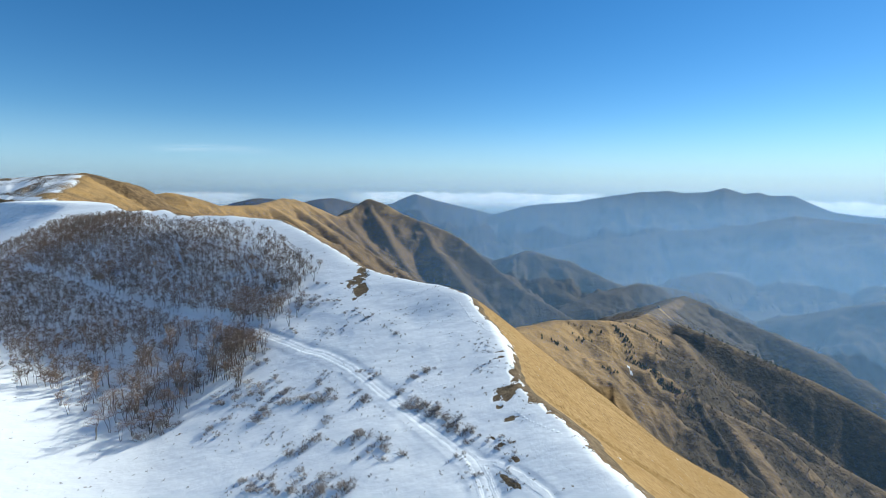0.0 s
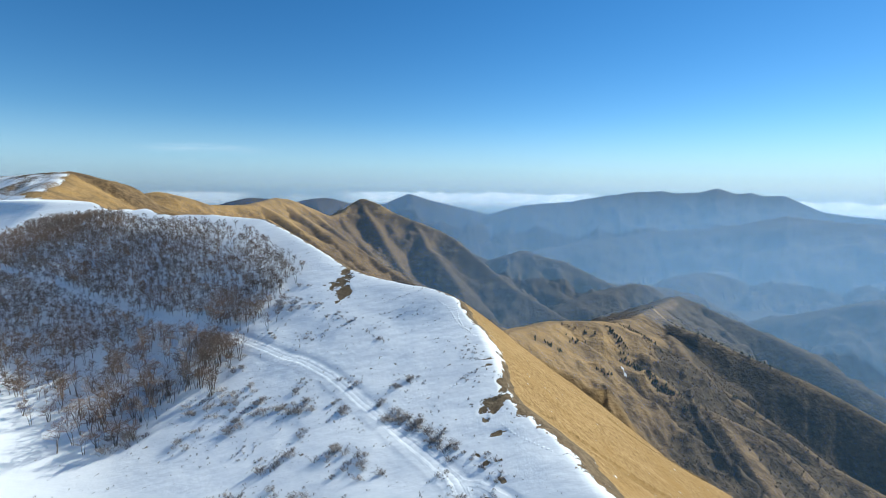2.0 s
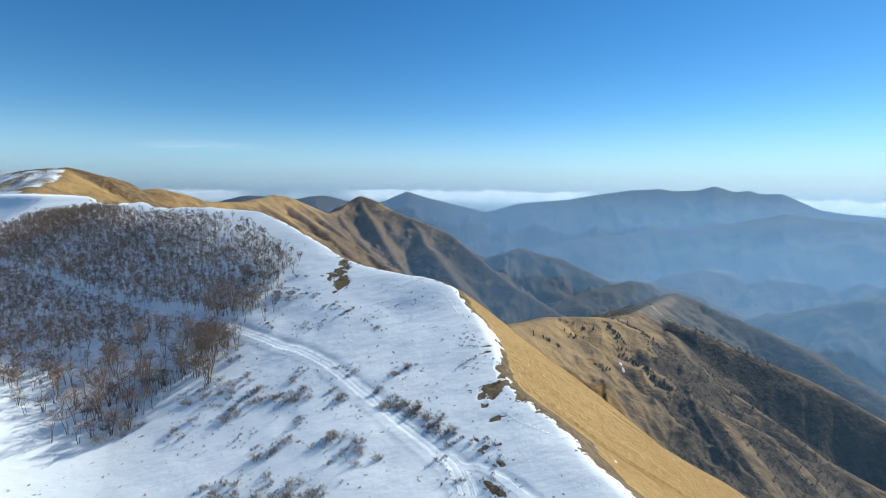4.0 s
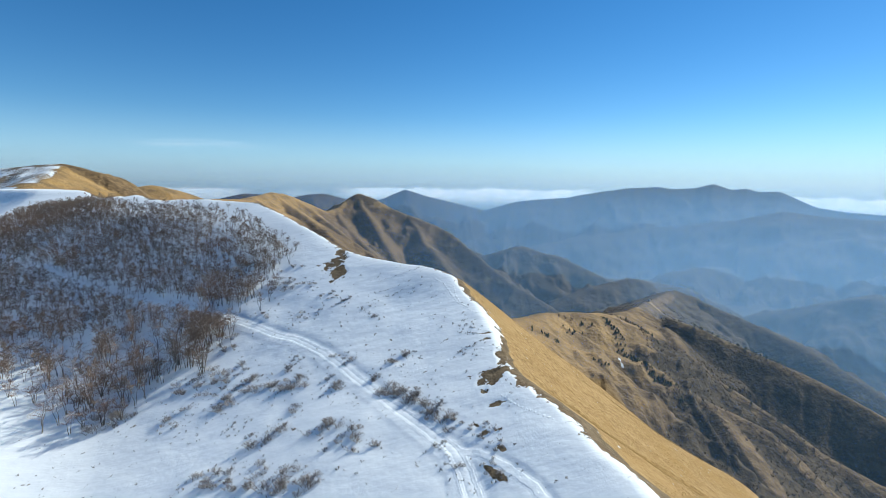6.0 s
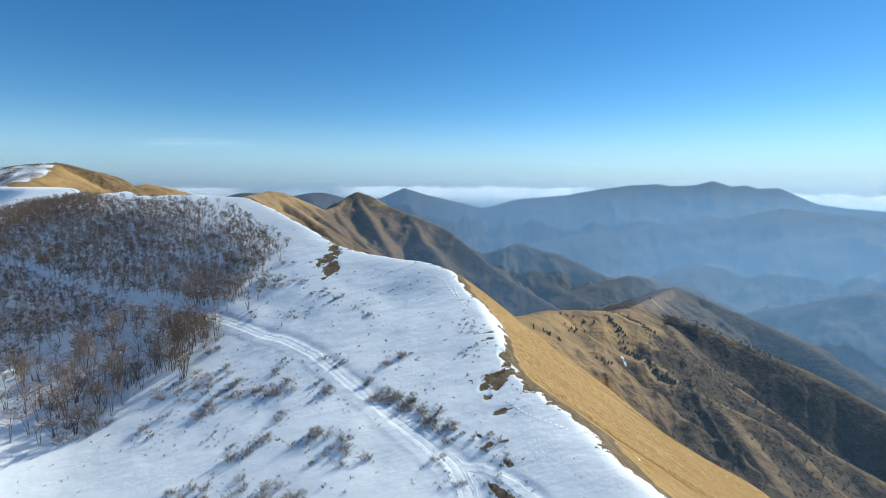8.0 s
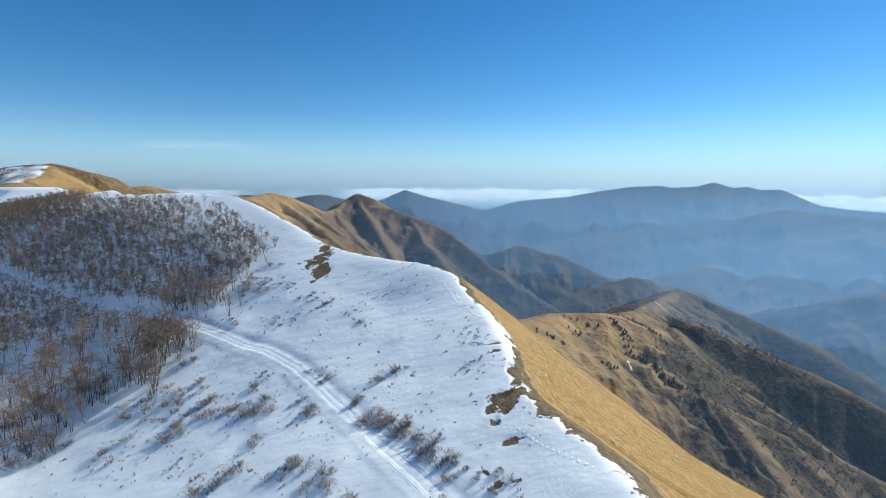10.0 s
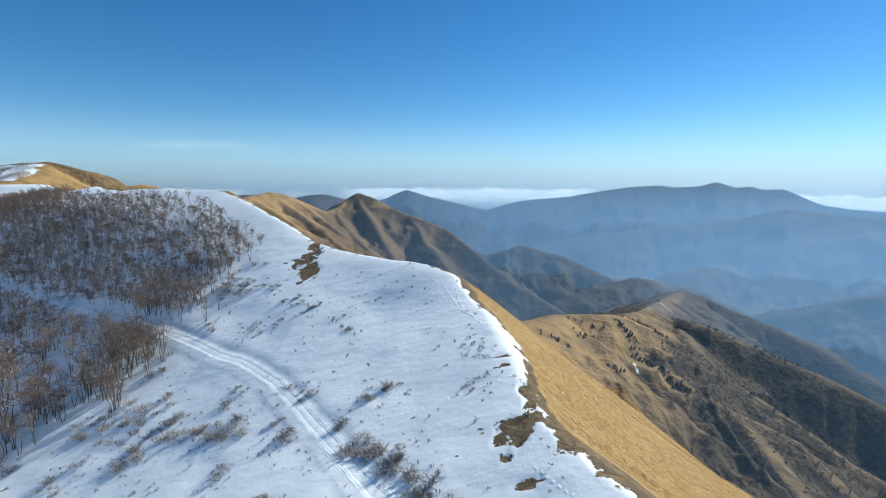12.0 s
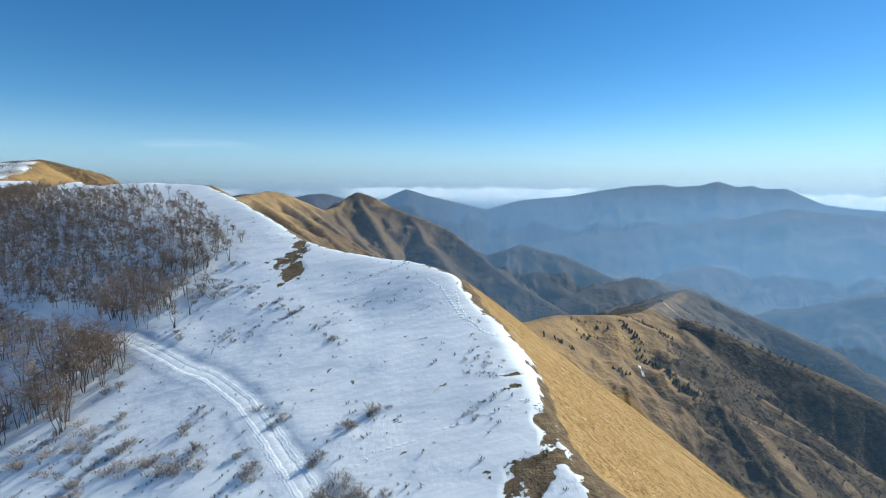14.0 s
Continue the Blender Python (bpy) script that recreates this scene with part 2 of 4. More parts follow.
def land(x, y, fine=True):
    """Height, the ridge that each place belongs to, distance from the near crest (+ on the grass side), distance from its own ridge."""
    d, side, along, seg, share = line_distance(x, y, CREST)
    off = d * side
    cx = np.array([p[0] for p in CREST], float)
    cy = np.array([p[1] for p in CREST], float)
    px, py = cx[seg] + (cx[seg + 1] - cx[seg]) * share, cy[seg] + (cy[seg + 1] - cy[seg]) * share
    zc = np.minimum(snow_side(px, py), 32 - 0.012 * np.maximum(-px - 60, 0))
    for hx, hy, hz, hr in ((-118, 217, 1.7, 7), (-165, 267, 1.6, 12), (-146, 250, -3.6, 7), (-109, 212, -1.0, 4), (-62, 188, 0.8, 8), (-90, 203, 0.7, 8)):
        zc = zc + hz * np.exp(-((px - hx) ** 2 + (py - hy) ** 2) / hr ** 2)
    east = zc + 0.5 - (0.74 + 0.05 * np.clip((py - 90) / 60, -1, 1.5)) * off - 0.0005 * np.maximum(off, 0) ** 2
    east += np.clip(off / 30, 0, 1) * 1.6 * fbm(x, y, 34, 3, 11) + np.clip(off / 4, 0, 1) * 0.35 * fbm(along, off * 0.3, 5, 3, 12)
    east += 5.0 * np.exp(-((x - 80) / 14) ** 2 - ((y - 110) / 22) ** 2)
    west = snow_side(x, y) + (0.5 * fbm(x, y, 17, 3, 13) + 0.04 * fbm(x, y, 3.2, 3, 14)) * np.clip(-off / 12, 0, 1)
    west = -smooth_min(-west, 11.0 + 0.02 * (x + 80) - 0.02 * (y - 90), 5.0)
    west = smooth_min(west, zc + 0.8, 2.0)
    z = smooth_min(west, east, 1.6)
    near_hill = z.copy()
    own, own_d = np.zeros(x.shape, int), np.abs(off)
    base = -520 + 40 * fbm(x, y, 700, 3, 5)
    z = np.maximum(z, base)
    for k, (name, (pts, fall, rounding, gully)) in enumerate(RIDGES.items()):
        if name in RUN_OUT:
            pts = run_out(pts, fall)
        rd, rside, rl, rs, ru = line_distance(x, y, pts)
        pz = np.array([p[2] for p in pts], float)
        crest_z = pz[rs] + (pz[rs + 1] - pz[rs]) * ru
        size = 90 if np.hypot(pts[0][0], pts[0][1]) < 1200 else (170 if np.hypot(pts[0][0], pts[0][1]) < 2300 else 420)
        wander = size * (0.55 * fbm(x, y, size * 1.1, 3, 90 + k) + (0.2 if size < 400 else 1.0) * rd / size * rside)
        cut = gully * np.minimum(rd, size * 1.6) * (0.55 * fbm(rl + wander, rd * 0.55 * rside + 0.5 * wander, size, 4 if size < 100 else 5 if size < 200 else 3, 40 + k, True) - 0.25)
        cut += gully * np.minimum(rd, size * 0.6) * 0.5 * fbm(x, y, size * 0.4, 4, 60 + k, True)
        cut += gully * size * 0.02 * fbm(x, y, size * 0.25, 2, 80 + k)
        h = crest_z - fall * (np.sqrt(rd * rd + rounding ** 2) - rounding) + cut
        m = h > z
        z = np.where(m, h, z)
        own = np.where(m, k + 1, own)
        own_d = np.where(m, rd, own_d)
    head = np.hypot(x + 235, y - 1610)
    z = z + 3 * np.clip(1 - head / 40, 0, 1)
    if fine:
        mine = own == 0
        for pts, width, depth in ((TRACK, 0.95, 0.02), (BRANCH, 0.6, 0.02)):
            td, ts, tl, tk, tu = line_distance(x, y, pts)
            ax, ay = np.array([p[0] for p in pts], float), np.array([p[1] for p in pts], float)
            mx, my = ax[tk] + (ax[tk + 1] - ax[tk]) * tu, ay[tk] + (ay[tk + 1] - ay[tk]) * tu
            level = snow_side(mx, my) - snow_side(x, y)
            bench = 0.24 * level * (1 - step(width * 0.85, width * 2.9, td)) - depth * (1 - step(width * 0.85, width * 1.15, td))
            ruts = -0.05 * np.exp(-((td - 0.65) / 0.2) ** 2) * (1 + fbm(x, y, 2.5, 2, 17))
            z = np.where(mine & (off < -1.5), z + bench + ruts, z)
    return z, own, off, own_d


def spur_woods(x, y, z, kind, d):
    """How thickly the spur's ravines are wooded: on the far side of the pine rib, and low down on the near one."""
    pine = line_distance(x, y, RIDGES["pine_rib"][0])
    crest = line_distance(x, y, RIDGES["spur"][0])
    beyond = ((pine[1] < 0) & (y < 450)) | ((crest[1] > 0) & (y >= 450))
    w = np.where(beyond, 0.9 * np.where((y > 450) & (x < 350), step(22, 60, d), step(5, 24, d)) * step(-88, -112, z), 0.85 * step(-104, -132, z))
    w = np.where((kind == "spur") & (y > 700) & (x > 440), 0.85, w)
    w = np.where(np.isin(kind, ["wood_rib", "low_rib", "side_rib"]), 0.3 + 0.65 * step(3, 18, d), w)
    return np.where(np.isin(kind, ["spur", "pine_rib", "wood_rib", "low_rib", "side_rib"]), w, 0.0)


def bare_field(x, y):
    """0 outside, 1 well inside a bare patch."""
    f = np.zeros_like(x)
    for bx, by, a, b, turn in BARE:
        c, s = math.cos(radians(turn)), math.sin(radians(turn))
        u, v = ((x - bx) * c + (y - by) * s) / a, (-(x - bx) * s + (y - by) * c) / b
        f = np.maximum(f, 1.5 - np.sqrt(u * u + v * v))
    return f


# ---------------------------------------------------------------- materials
def material(name, rough=0.9, spec=0.2):
    m = bpy.data.materials.new(name)
    m.use_nodes = True
    b = m.node_tree.nodes["Principled BSDF"]
    b.inputs["Roughness"].default_value = rough
    b.inputs["Specular IOR Level"].default_value = spec
    return m, m.node_tree, b


class Nodes:
    """Short names for the nodes that the materials use."""

    def __init__(self, tree):
        self.t = tree
        self.coord = tree.nodes.new("ShaderNodeNewGeometry").outputs["Position"]

    def link(self, a, b):
        self.t.links.new(a, b)

    def noise(self, size, detail=4, rough=0.55, vector=None, stretch=None):
        n = self.t.nodes.new("ShaderNodeTexNoise")
        n.inputs["Scale"].default_value, n.inputs["Detail"].default_value, n.inputs["Roughness"].default_value = 1 / size, detail, rough
        v = vector or self.coord
        if stretch:
            mp = self.t.nodes.new("ShaderNodeMapping")
            mp.inputs["Scale"].default_value = stretch
            self.link(v, mp.inputs["Vector"])
            v = mp.outputs["Vector"]
        self.link(v, n.inputs["Vector"])
        return n.outputs["Fac"]

    def attr(self, name):
        n = self.t.nodes.new("ShaderNodeAttribute")
        n.attribute_name = name
        return n.outputs["Fac"]

    def ramp(self, fac, stops):
        n = self.t.nodes.new("ShaderNodeValToRGB")
        e = n.color_ramp.elements
        while len(e) < len(stops):
            e.new(0.5)
        for el, (p, c) in zip(e, stops):
            el.position, el.color = p, (*c, 1) if len(c) == 3 else c
        self.link(fac, n.inputs["Fac"])
        return n.outputs["Color"]

    def mix(self, fac, a, b, mode="MIX"):
        n = self.t.nodes.new("ShaderNodeMix")
        n.data_type, n.blend_type = "RGBA", mode
        for v, sock in ((fac, n.inputs[0]), (a, n.inputs[6]), (b, n.inputs[7])):
            if isinstance(v, (int, float)):
                sock.default_value = v
            elif isinstance(v, tuple):
                sock.default_value = (*v, 1)
            else:
                self.link(v, sock)
        return n.outputs[2]

    def math(self, op, a, b=0.0, clamp=False):
        n = self.t.nodes.new("ShaderNodeMath")
        n.operation, n.use_clamp = op, clamp
        for v, sock in ((a, n.inputs[0]), (b, n.inputs[1])):
            if isinstance(v, (int, float)):
                sock.default_value = v
            else:
                self.link(v, sock)
        return n.outputs[0]

    def rise(self, v, lo, hi):
        n = self.t.nodes.new("ShaderNodeMapRange")
        n.interpolation_type = "SMOOTHSTEP"
        n.inputs["From Min"].default_value, n.inputs["From Max"].default_value = lo, hi
        self.link(v, n.inputs["Value"])
        return n.outputs["Result"]

    def bump(self, height, strength, distance, normal=None):
        n = self.t.nodes.new("ShaderNodeBump")
        n.inputs["Strength"].default_value, n.inputs["Distance"].default_value = strength, distance
        self.link(height, n.inputs["Height"])
        if normal:
            self.link(normal, n.inputs["Normal"])
        return n.outputs["Normal"]


def land_material():
    m, tree, bsdf = material("hillside", 0.9, 0.15)
    n = Nodes(tree)
    # dry grass
    tuft = n.noise(0.9, 5, 0.65)
    sweep = n.noise(14, 4, 0.6)
    straw = n.ramp(tuft, [(0.28, (0.19, 0.112, 0.043)), (0.48, (0.352, 0.219, 0.087)), (0.72, (0.495, 0.328, 0.148))])
    straw = n.mix(n.rise(sweep, 0.45, 0.75), straw, (0.34, 0.205, 0.072))
    # heath and scrub
    heath = n.ramp(n.noise(9, 6, 0.65), [(0.3, (0.075, 0.05, 0.028)), (0.5, (0.15, 0.098, 0.05)), (0.72, (0.26, 0.17, 0.085))])
    # bare woods seen from afar
    wood = n.ramp(n.noise(6, 6, 0.7), [(0.3, (0.036, 0.026, 0.015)), (0.5, (0.078, 0.054, 0.03)), (0.75, (0.14, 0.097, 0.054))])
    # earth and flattened brown grass at the snow's edge
    earth = n.ramp(n.noise(1.3, 6, 0.7), [(0.3, (0.085, 0.06, 0.036)), (0.55, (0.19, 0.134, 0.078)), (0.8, (0.31, 0.225, 0.135))])
    # snow
    snow = n.ramp(n.noise(22, 4, 0.5), [(0.3, (0.83, 0.835, 0.84)), (0.7, (0.90, 0.90, 0.90))])
    snow = n.mix(n.math("MULTIPLY", n.attr("track"), n.rise(n.noise(1.2, 4, 0.6), 0.25, 0.7)), snow, (0.94, 0.94, 0.935))
    patch = n.noise(28, 5, 0.6)
    dry = n.math("ADD", n.attr("straw"), n.math("MULTIPLY", n.math("SUBTRACT", patch, 0.5), 0.9))
    ground = n.mix(n.rise(dry, 0.3, 0.7), heath, straw)
    trees = n.math("ADD", n.attr("wood"), n.math("MULTIPLY", n.math("SUBTRACT", n.noise(45, 6, 0.65), 0.5), 1.1))
    ground = n.mix(n.rise(trees, 0.44, 0.56), ground, wood)
    ground = n.mix(n.rise(n.math("ADD", n.attr("earth"), n.math("MULTIPLY", n.math("SUBTRACT", n.noise(2.5, 4), 0.5), 0.5)), 0.4, 0.6), ground, earth)
    edge = n.math("ADD", n.attr("snow"), n.math("MULTIPLY", n.math("SUBTRACT", n.noise(1.7, 6, 0.72), 0.5), 5.0))
    is_snow = n.rise(edge, 0.48, 0.53)
    colour = n.mix(is_snow, ground, snow)
    n.link(colour, bsdf.inputs["Base Color"])
    n.link(n.math("SUBTRACT", 0.95, n.math("MULTIPLY", is_snow, 0.35)), bsdf.inputs["Roughness"])
    # wind crust in patches, wheel ruts between low banks, single footprints
    crust = n.rise(n.noise(9, 4, 0.6), 0.45, 0.7)
    lane = n.math("ADD", n.attr("lane"), n.math("MULTIPLY", n.math("SUBTRACT", n.noise(1.1, 4, 0.6), 0.5), 0.5))
    rut = n.math("MULTIPLY", n.rise(lane, 0.42, 0.6), n.rise(lane, 1.08, 0.9))
    bank = n.math("MULTIPLY", n.rise(lane, 1.1, 1.4), n.rise(lane, 2.1, 1.5))
    tread = n.math("MULTIPLY", n.rise(lane, 1.5, 1.2), n.noise(0.3, 3, 0.6))
    print_on = n.math("MULTIPLY", n.rise(n.attr("trail"), 0.22, 0.08), n.rise(n.math("SINE", n.math("MULTIPLY", n.attr("stride"), 8.5)), -0.35, 0.15))
    relief = n.math("ADD", n.math("MULTIPLY", n.noise(7.5, 5, 0.5, stretch=(0.55, 1, 1)), 0.6), n.math("MULTIPLY", n.math("MULTIPLY", n.noise(0.5, 4, 0.7, stretch=(1, 0.6, 1)), n.math("ADD", crust, 0.2)), 0.045))
    relief = n.math("ADD", relief, n.math("SUBTRACT", n.math("MULTIPLY", bank, 0.025), n.math("MULTIPLY", rut, 0.03)))
    relief = n.math("ADD", relief, n.math("SUBTRACT", n.math("MULTIPLY", tread, 0.02), n.math("MULTIPLY", print_on, 0.035)))
    rough_ground = n.math("ADD", n.noise(0.6, 5, 0.7), n.math("ADD", n.math("MULTIPLY", n.noise(4.5, 5, 0.65), 1.6), n.math("MULTIPLY", n.attr("wild"), n.math("ADD", n.math("MULTIPLY", n.noise(19, 6, 0.65), 14.0), n.math("MULTIPLY", n.noise(75, 6, 0.6), 50.0)))))
    height = n.mix(is_snow, n.math("MULTIPLY", rough_ground, 0.27), relief)
    n.link(n.bump(height, 1.0, 1.0), bsdf.inputs["Normal"])
    return m


LAND = land_material()


# ---------------------------------------------------------------- the ground, one sheet to the horizon
def ground_rings():
    r = list(np.linspace(0.05, 40, 16)) + list(np.arange(40.5, 150, 0.5)) + list(np.arange(150, 250, 0.8))
    while r[-1] < 4900:
        r.append(r[-1] * (1.0075 if r[-1] < 2200 else 1.011))
    return np.array(r)


def ground_spokes():
    fine = np.arange(-50, 50.01, 0.18)
    coarse = np.arange(53, 308, 4.0)
    return np.radians(np.concatenate([fine, coarse]))


def build_ground():
    rings, spokes = ground_rings(), ground_spokes()
    R, A = np.meshgrid(rings, spokes, indexing="ij")
    x, y = (R * np.sin(A)).ravel(), (R * np.cos(A)).ravel()
    z, own, off, own_d = land(x, y)
    nr, ns = len(rings), len(spokes)
    idx = np.arange(nr * ns).reshape(nr, ns)
    nxt = np.roll(idx, -1, axis=1)
    quads = np.stack([idx[:-1], nxt[:-1], nxt[1:], idx[1:]], -1)[:, :, ::-1].reshape(-1, 4)
    # ground cover
    mine = own == 0
    wob = 3.0 * fbm(x, y, 7, 4, 21) + 2.0 * fbm(x, y, 2.2, 4, 22)
    brink = np.interp(y, [62, 70, 74, 80, 82.3, 84, 88, 91, 95.5, 100, 104, 109], [0.6, 0.4, -0.1, -0.2, 0.7, 0.2, 0.2, 0.5, 1.4, 2.0, 1.2, 0])
    snow = np.where(mine, 1.7 * step(1.3, -1.3, off - brink + wob * (0.25 + 0.2 * step(110, 92, y))) - 0.35, -0.8)
    bare = bare_field(x, y)
    snow = np.where(mine, np.minimum(snow, 1.35 - 1.7 * step(-0.1, 1.15, bare + 1.1 * fbm(x, y, 2.2, 5, 23) * np.clip(bare * 2.5, 0, 1))), snow)
    kind = np.array(NAMES)[own]
    left = (kind == "left_shoulder") | (kind == "left_crest")
    terraces = 0.5 + 3.5 * (0.07 + 0.45 * np.sin(z * 0.8 + 2.2 * fbm(x, y, 60, 3, 26)) * step(-0.35, 0.1, fbm(x, y, 60, 3, 27)) + 0.35 * fbm(x, y, 28, 4, 24))
    reach = np.clip((-(0.728 + 0.0023 * np.clip(52 - z, 0, 40)) * y - x + 10 * fbm(x, y, 34, 3, 28)) / 7, -2, 2)
    snow = np.where(left, np.minimum(terraces, 0.5 + 1.2 * reach), snow)
    straw = np.full_like(x, 0.3)
    wood = np.zeros_like(x)
    straw = np.where(mine, 1.0, straw)
    gold = np.isin(kind, ["golden_hill", "left_crest"])
    straw = np.where(gold, 0.55 - 0.45 * step(40, 220, own_d), straw)
    wood = np.where(gold, step(140, 330, own_d), wood)
    mid = np.isin(kind, ["saddle", "peak", "peak_rib", "shoulder_rib", "saddle_rib", "golden_rib", "golden_spur", "golden_step"])
    top = np.isin(kind, ["saddle", "peak", "golden_rib", "golden_spur", "golden_step"])
    head = np.hypot(x + 235, y - 1610)
    straw = np.where(mid, np.where(top, 0.75, 0.5) - step(8, 90, own_d) * 0.4 - step(-250, 100, x) * 0.3, straw)
    wood = np.where(mid, step(25, 150, own_d) * 0.4 + step(-70, -190, z) * 0.35 + step(-200, 60, x) * 0.25, wood)
    straw = np.where(mid, straw - 0.4 * step(-15, -85, z), straw)
    straw = np.where(mid & (head < 55), -0.4, straw)
    wood = np.where(mid & (head < 55), 0.0, wood)
    sp = np.isin(kind, ["spur", "pine_rib"])
    straw = np.where(sp, 0.54 - step(20, 110, own_d) * 0.2 - 0.1 * step(450, 520, y), straw)
    straw = np.where(sp, straw - 0.5 * step(-122, -142, z), straw)
    wood = np.maximum(wood, 0.8 * spur_woods(x, y, z, kind, own_d))
    deep = np.isin(kind, ["middle", "middle_rib", "hump", "front", "front_rib", "far", "far_rib", "north", "north_west"]) | (mine & (z < -150))
    wood = np.where(deep, 0.85, wood)
    band = 1.8 + 3.6 * step(86, 68, y)
    earth = np.where(mine, step(band + 0.8, band - 0.8, off + 0.5 * wob) * step(-3, 0, off), 0.0)
    earth = np.where(mine & (off < 0.3), 1.0, earth)
    track = np.where(mine, np.maximum(1 - step(0.9, 1.35, line_distance(x, y, TRACK)[0]), 0.7 - 0.7 * step(0.5, 1.1, line_distance(x, y, BRANCH)[0])), 0.0)
    lane = np.minimum(line_distance(x, y, TRACK)[0], 0.5 + line_distance(x, y, BRANCH)[0])
    trail, stride = np.full_like(x, 9.0), np.zeros_like(x)
    for pts in FOOTPATHS:
        fd, _, fl, _, _ = line_distance(x, y, pts)
        stride = np.where(fd < trail, fl, stride)
        trail = np.minimum(trail, fd)
    lane, trail = np.where(mine, np.minimum(lane, 9), 9.0), np.where(mine, trail, 9.0)
    # a few last snow patches and a pale path on the spur
    for sx, sy, sr in ((153, 384, 1.3), (155.2, 381, 1.2), (164, 372, 0.9)):
        snow = np.where(np.hypot(x - sx, y - sy) < sr * (1 + 0.5 * fbm(x, y, 4, 2, 25)), 1.2, snow)
    path_d = line_distance(x, y, [(325, 714), (322, 690), (331, 640), (345, 592)])[0]
    straw = np.where((own > 0) & (path_d < 2.2), 1.0, straw)
    wood = np.where((own > 0) & (path_d < 3.0), 0.0, wood)
    # one mesh for each stretch of country, on shared borders
    groups = [("ground", ["near"], "snow-covered hillside with a steep dry golden grass slope"),
              ("hill", ["left_shoulder", "left_crest", "golden_hill"], "golden grass hill with streaks of snow on its shoulder"),
              ("hill", ["spur", "pine_rib", "wood_rib", "low_rib", "side_rib"], "brown grass spur with wooded ravines below the snowy hill"),
              ("mountain", ["saddle", "peak", "peak_rib", "shoulder_rib", "saddle_rib", "golden_rib", "golden_spur", "golden_step"], "brown rocky mountain with a dark pointed top"),
              ("mountain", ["middle", "middle_rib", "hump"], "hazy wooded ridges in the valley"),
              ("mountain", ["front", "front_rib"], "blue hazy wooded ridge across the valley"),
              ("mountain_range", ["far", "far_rib"], "long blue hazy mountain range with a paler summit"),
              ("mountain_range", ["north", "north_west"], "far blue peaks in front of the clouds")]
    face_own = own[quads].max(axis=1)
    lookup = np.zeros(len(NAMES), int)
    for g, (_, members, _) in enumerate(groups):
        for mname in members:
            lookup[NAMES.index(mname)] = g
    face_group = lookup[face_own]
    z = np.where(mine, z + 0.2 * (step(0.3, 0.6, snow) - 1) * step(-14, -1, off), z)
    co = np.stack([x, y, z], -1)
    for g, (name, _, label) in enumerate(groups):
        f = quads[face_group == g]
        used, inv = np.unique(f.ravel(), return_inverse=True)
        me = bpy.data.meshes.new(name)
        me.vertices.add(len(used))
        me.vertices.foreach_set("co", co[used].astype(np.float32).ravel())
        me.loops.add(len(inv))
        me.loops.foreach_set("vertex_index", inv.astype(np.int32).ravel())
        me.polygons.add(len(f))
        me.polygons.foreach_set("loop_start", np.arange(0, len(inv), 4, dtype=np.int32))
        me.polygons.foreach_set("use_smooth", np.ones(len(f), bool))
        me.update(calc_edges=True)
        me.validate()
        for key, arr in (("snow", snow), ("straw", straw), ("wood", wood), ("earth", earth), ("track", track), ("wild", (own > 0).astype(float)), ("lane", lane), ("trail", trail), ("stride", stride)):
            a = me.attributes.new(key, "FLOAT", "POINT")
            a.data.foreach_set("value", arr[used].astype(np.float32))
        me.materials.append(LAND)
        tagged(new(name, me), label, "hillside" if g == 0 else name.replace("_", " "), kind="structure")


build_ground()


# ---------------------------------------------------------------- distance haze: tinted see-through sheets between the ridges stand in for hazy air
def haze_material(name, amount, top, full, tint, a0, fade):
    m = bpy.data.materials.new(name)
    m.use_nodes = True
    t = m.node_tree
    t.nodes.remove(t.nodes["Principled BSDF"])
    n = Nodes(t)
    clear, coloured = t.nodes.new("ShaderNodeBsdfTransparent"), t.nodes.new("ShaderNodeBsdfTranslucent")
    coloured.inputs["Color"].default_value = (*tint, 1)
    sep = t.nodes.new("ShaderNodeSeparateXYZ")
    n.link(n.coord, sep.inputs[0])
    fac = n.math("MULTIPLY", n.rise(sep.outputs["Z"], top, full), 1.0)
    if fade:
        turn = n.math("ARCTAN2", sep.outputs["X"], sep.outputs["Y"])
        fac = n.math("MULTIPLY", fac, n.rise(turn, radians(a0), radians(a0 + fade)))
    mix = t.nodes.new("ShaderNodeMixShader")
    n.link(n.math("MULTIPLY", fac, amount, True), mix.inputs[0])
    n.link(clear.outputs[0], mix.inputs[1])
    n.link(coloured.outputs[0], mix.inputs[2])
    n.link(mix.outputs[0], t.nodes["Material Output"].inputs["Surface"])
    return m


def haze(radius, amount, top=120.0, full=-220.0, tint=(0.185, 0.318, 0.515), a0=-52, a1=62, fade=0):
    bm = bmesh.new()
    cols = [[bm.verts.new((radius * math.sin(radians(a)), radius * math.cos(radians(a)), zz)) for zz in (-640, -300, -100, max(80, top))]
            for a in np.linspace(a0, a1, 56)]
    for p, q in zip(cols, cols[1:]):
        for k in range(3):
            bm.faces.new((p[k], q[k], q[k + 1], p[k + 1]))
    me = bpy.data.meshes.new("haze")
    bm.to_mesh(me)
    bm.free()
    me.materials.append(haze_material("haze_sheet", amount, top, full, tint, a0, fade))
    return tagged(new("haze", me), "see-through blue sheet standing in for distance haze", "haze", kind="structure")


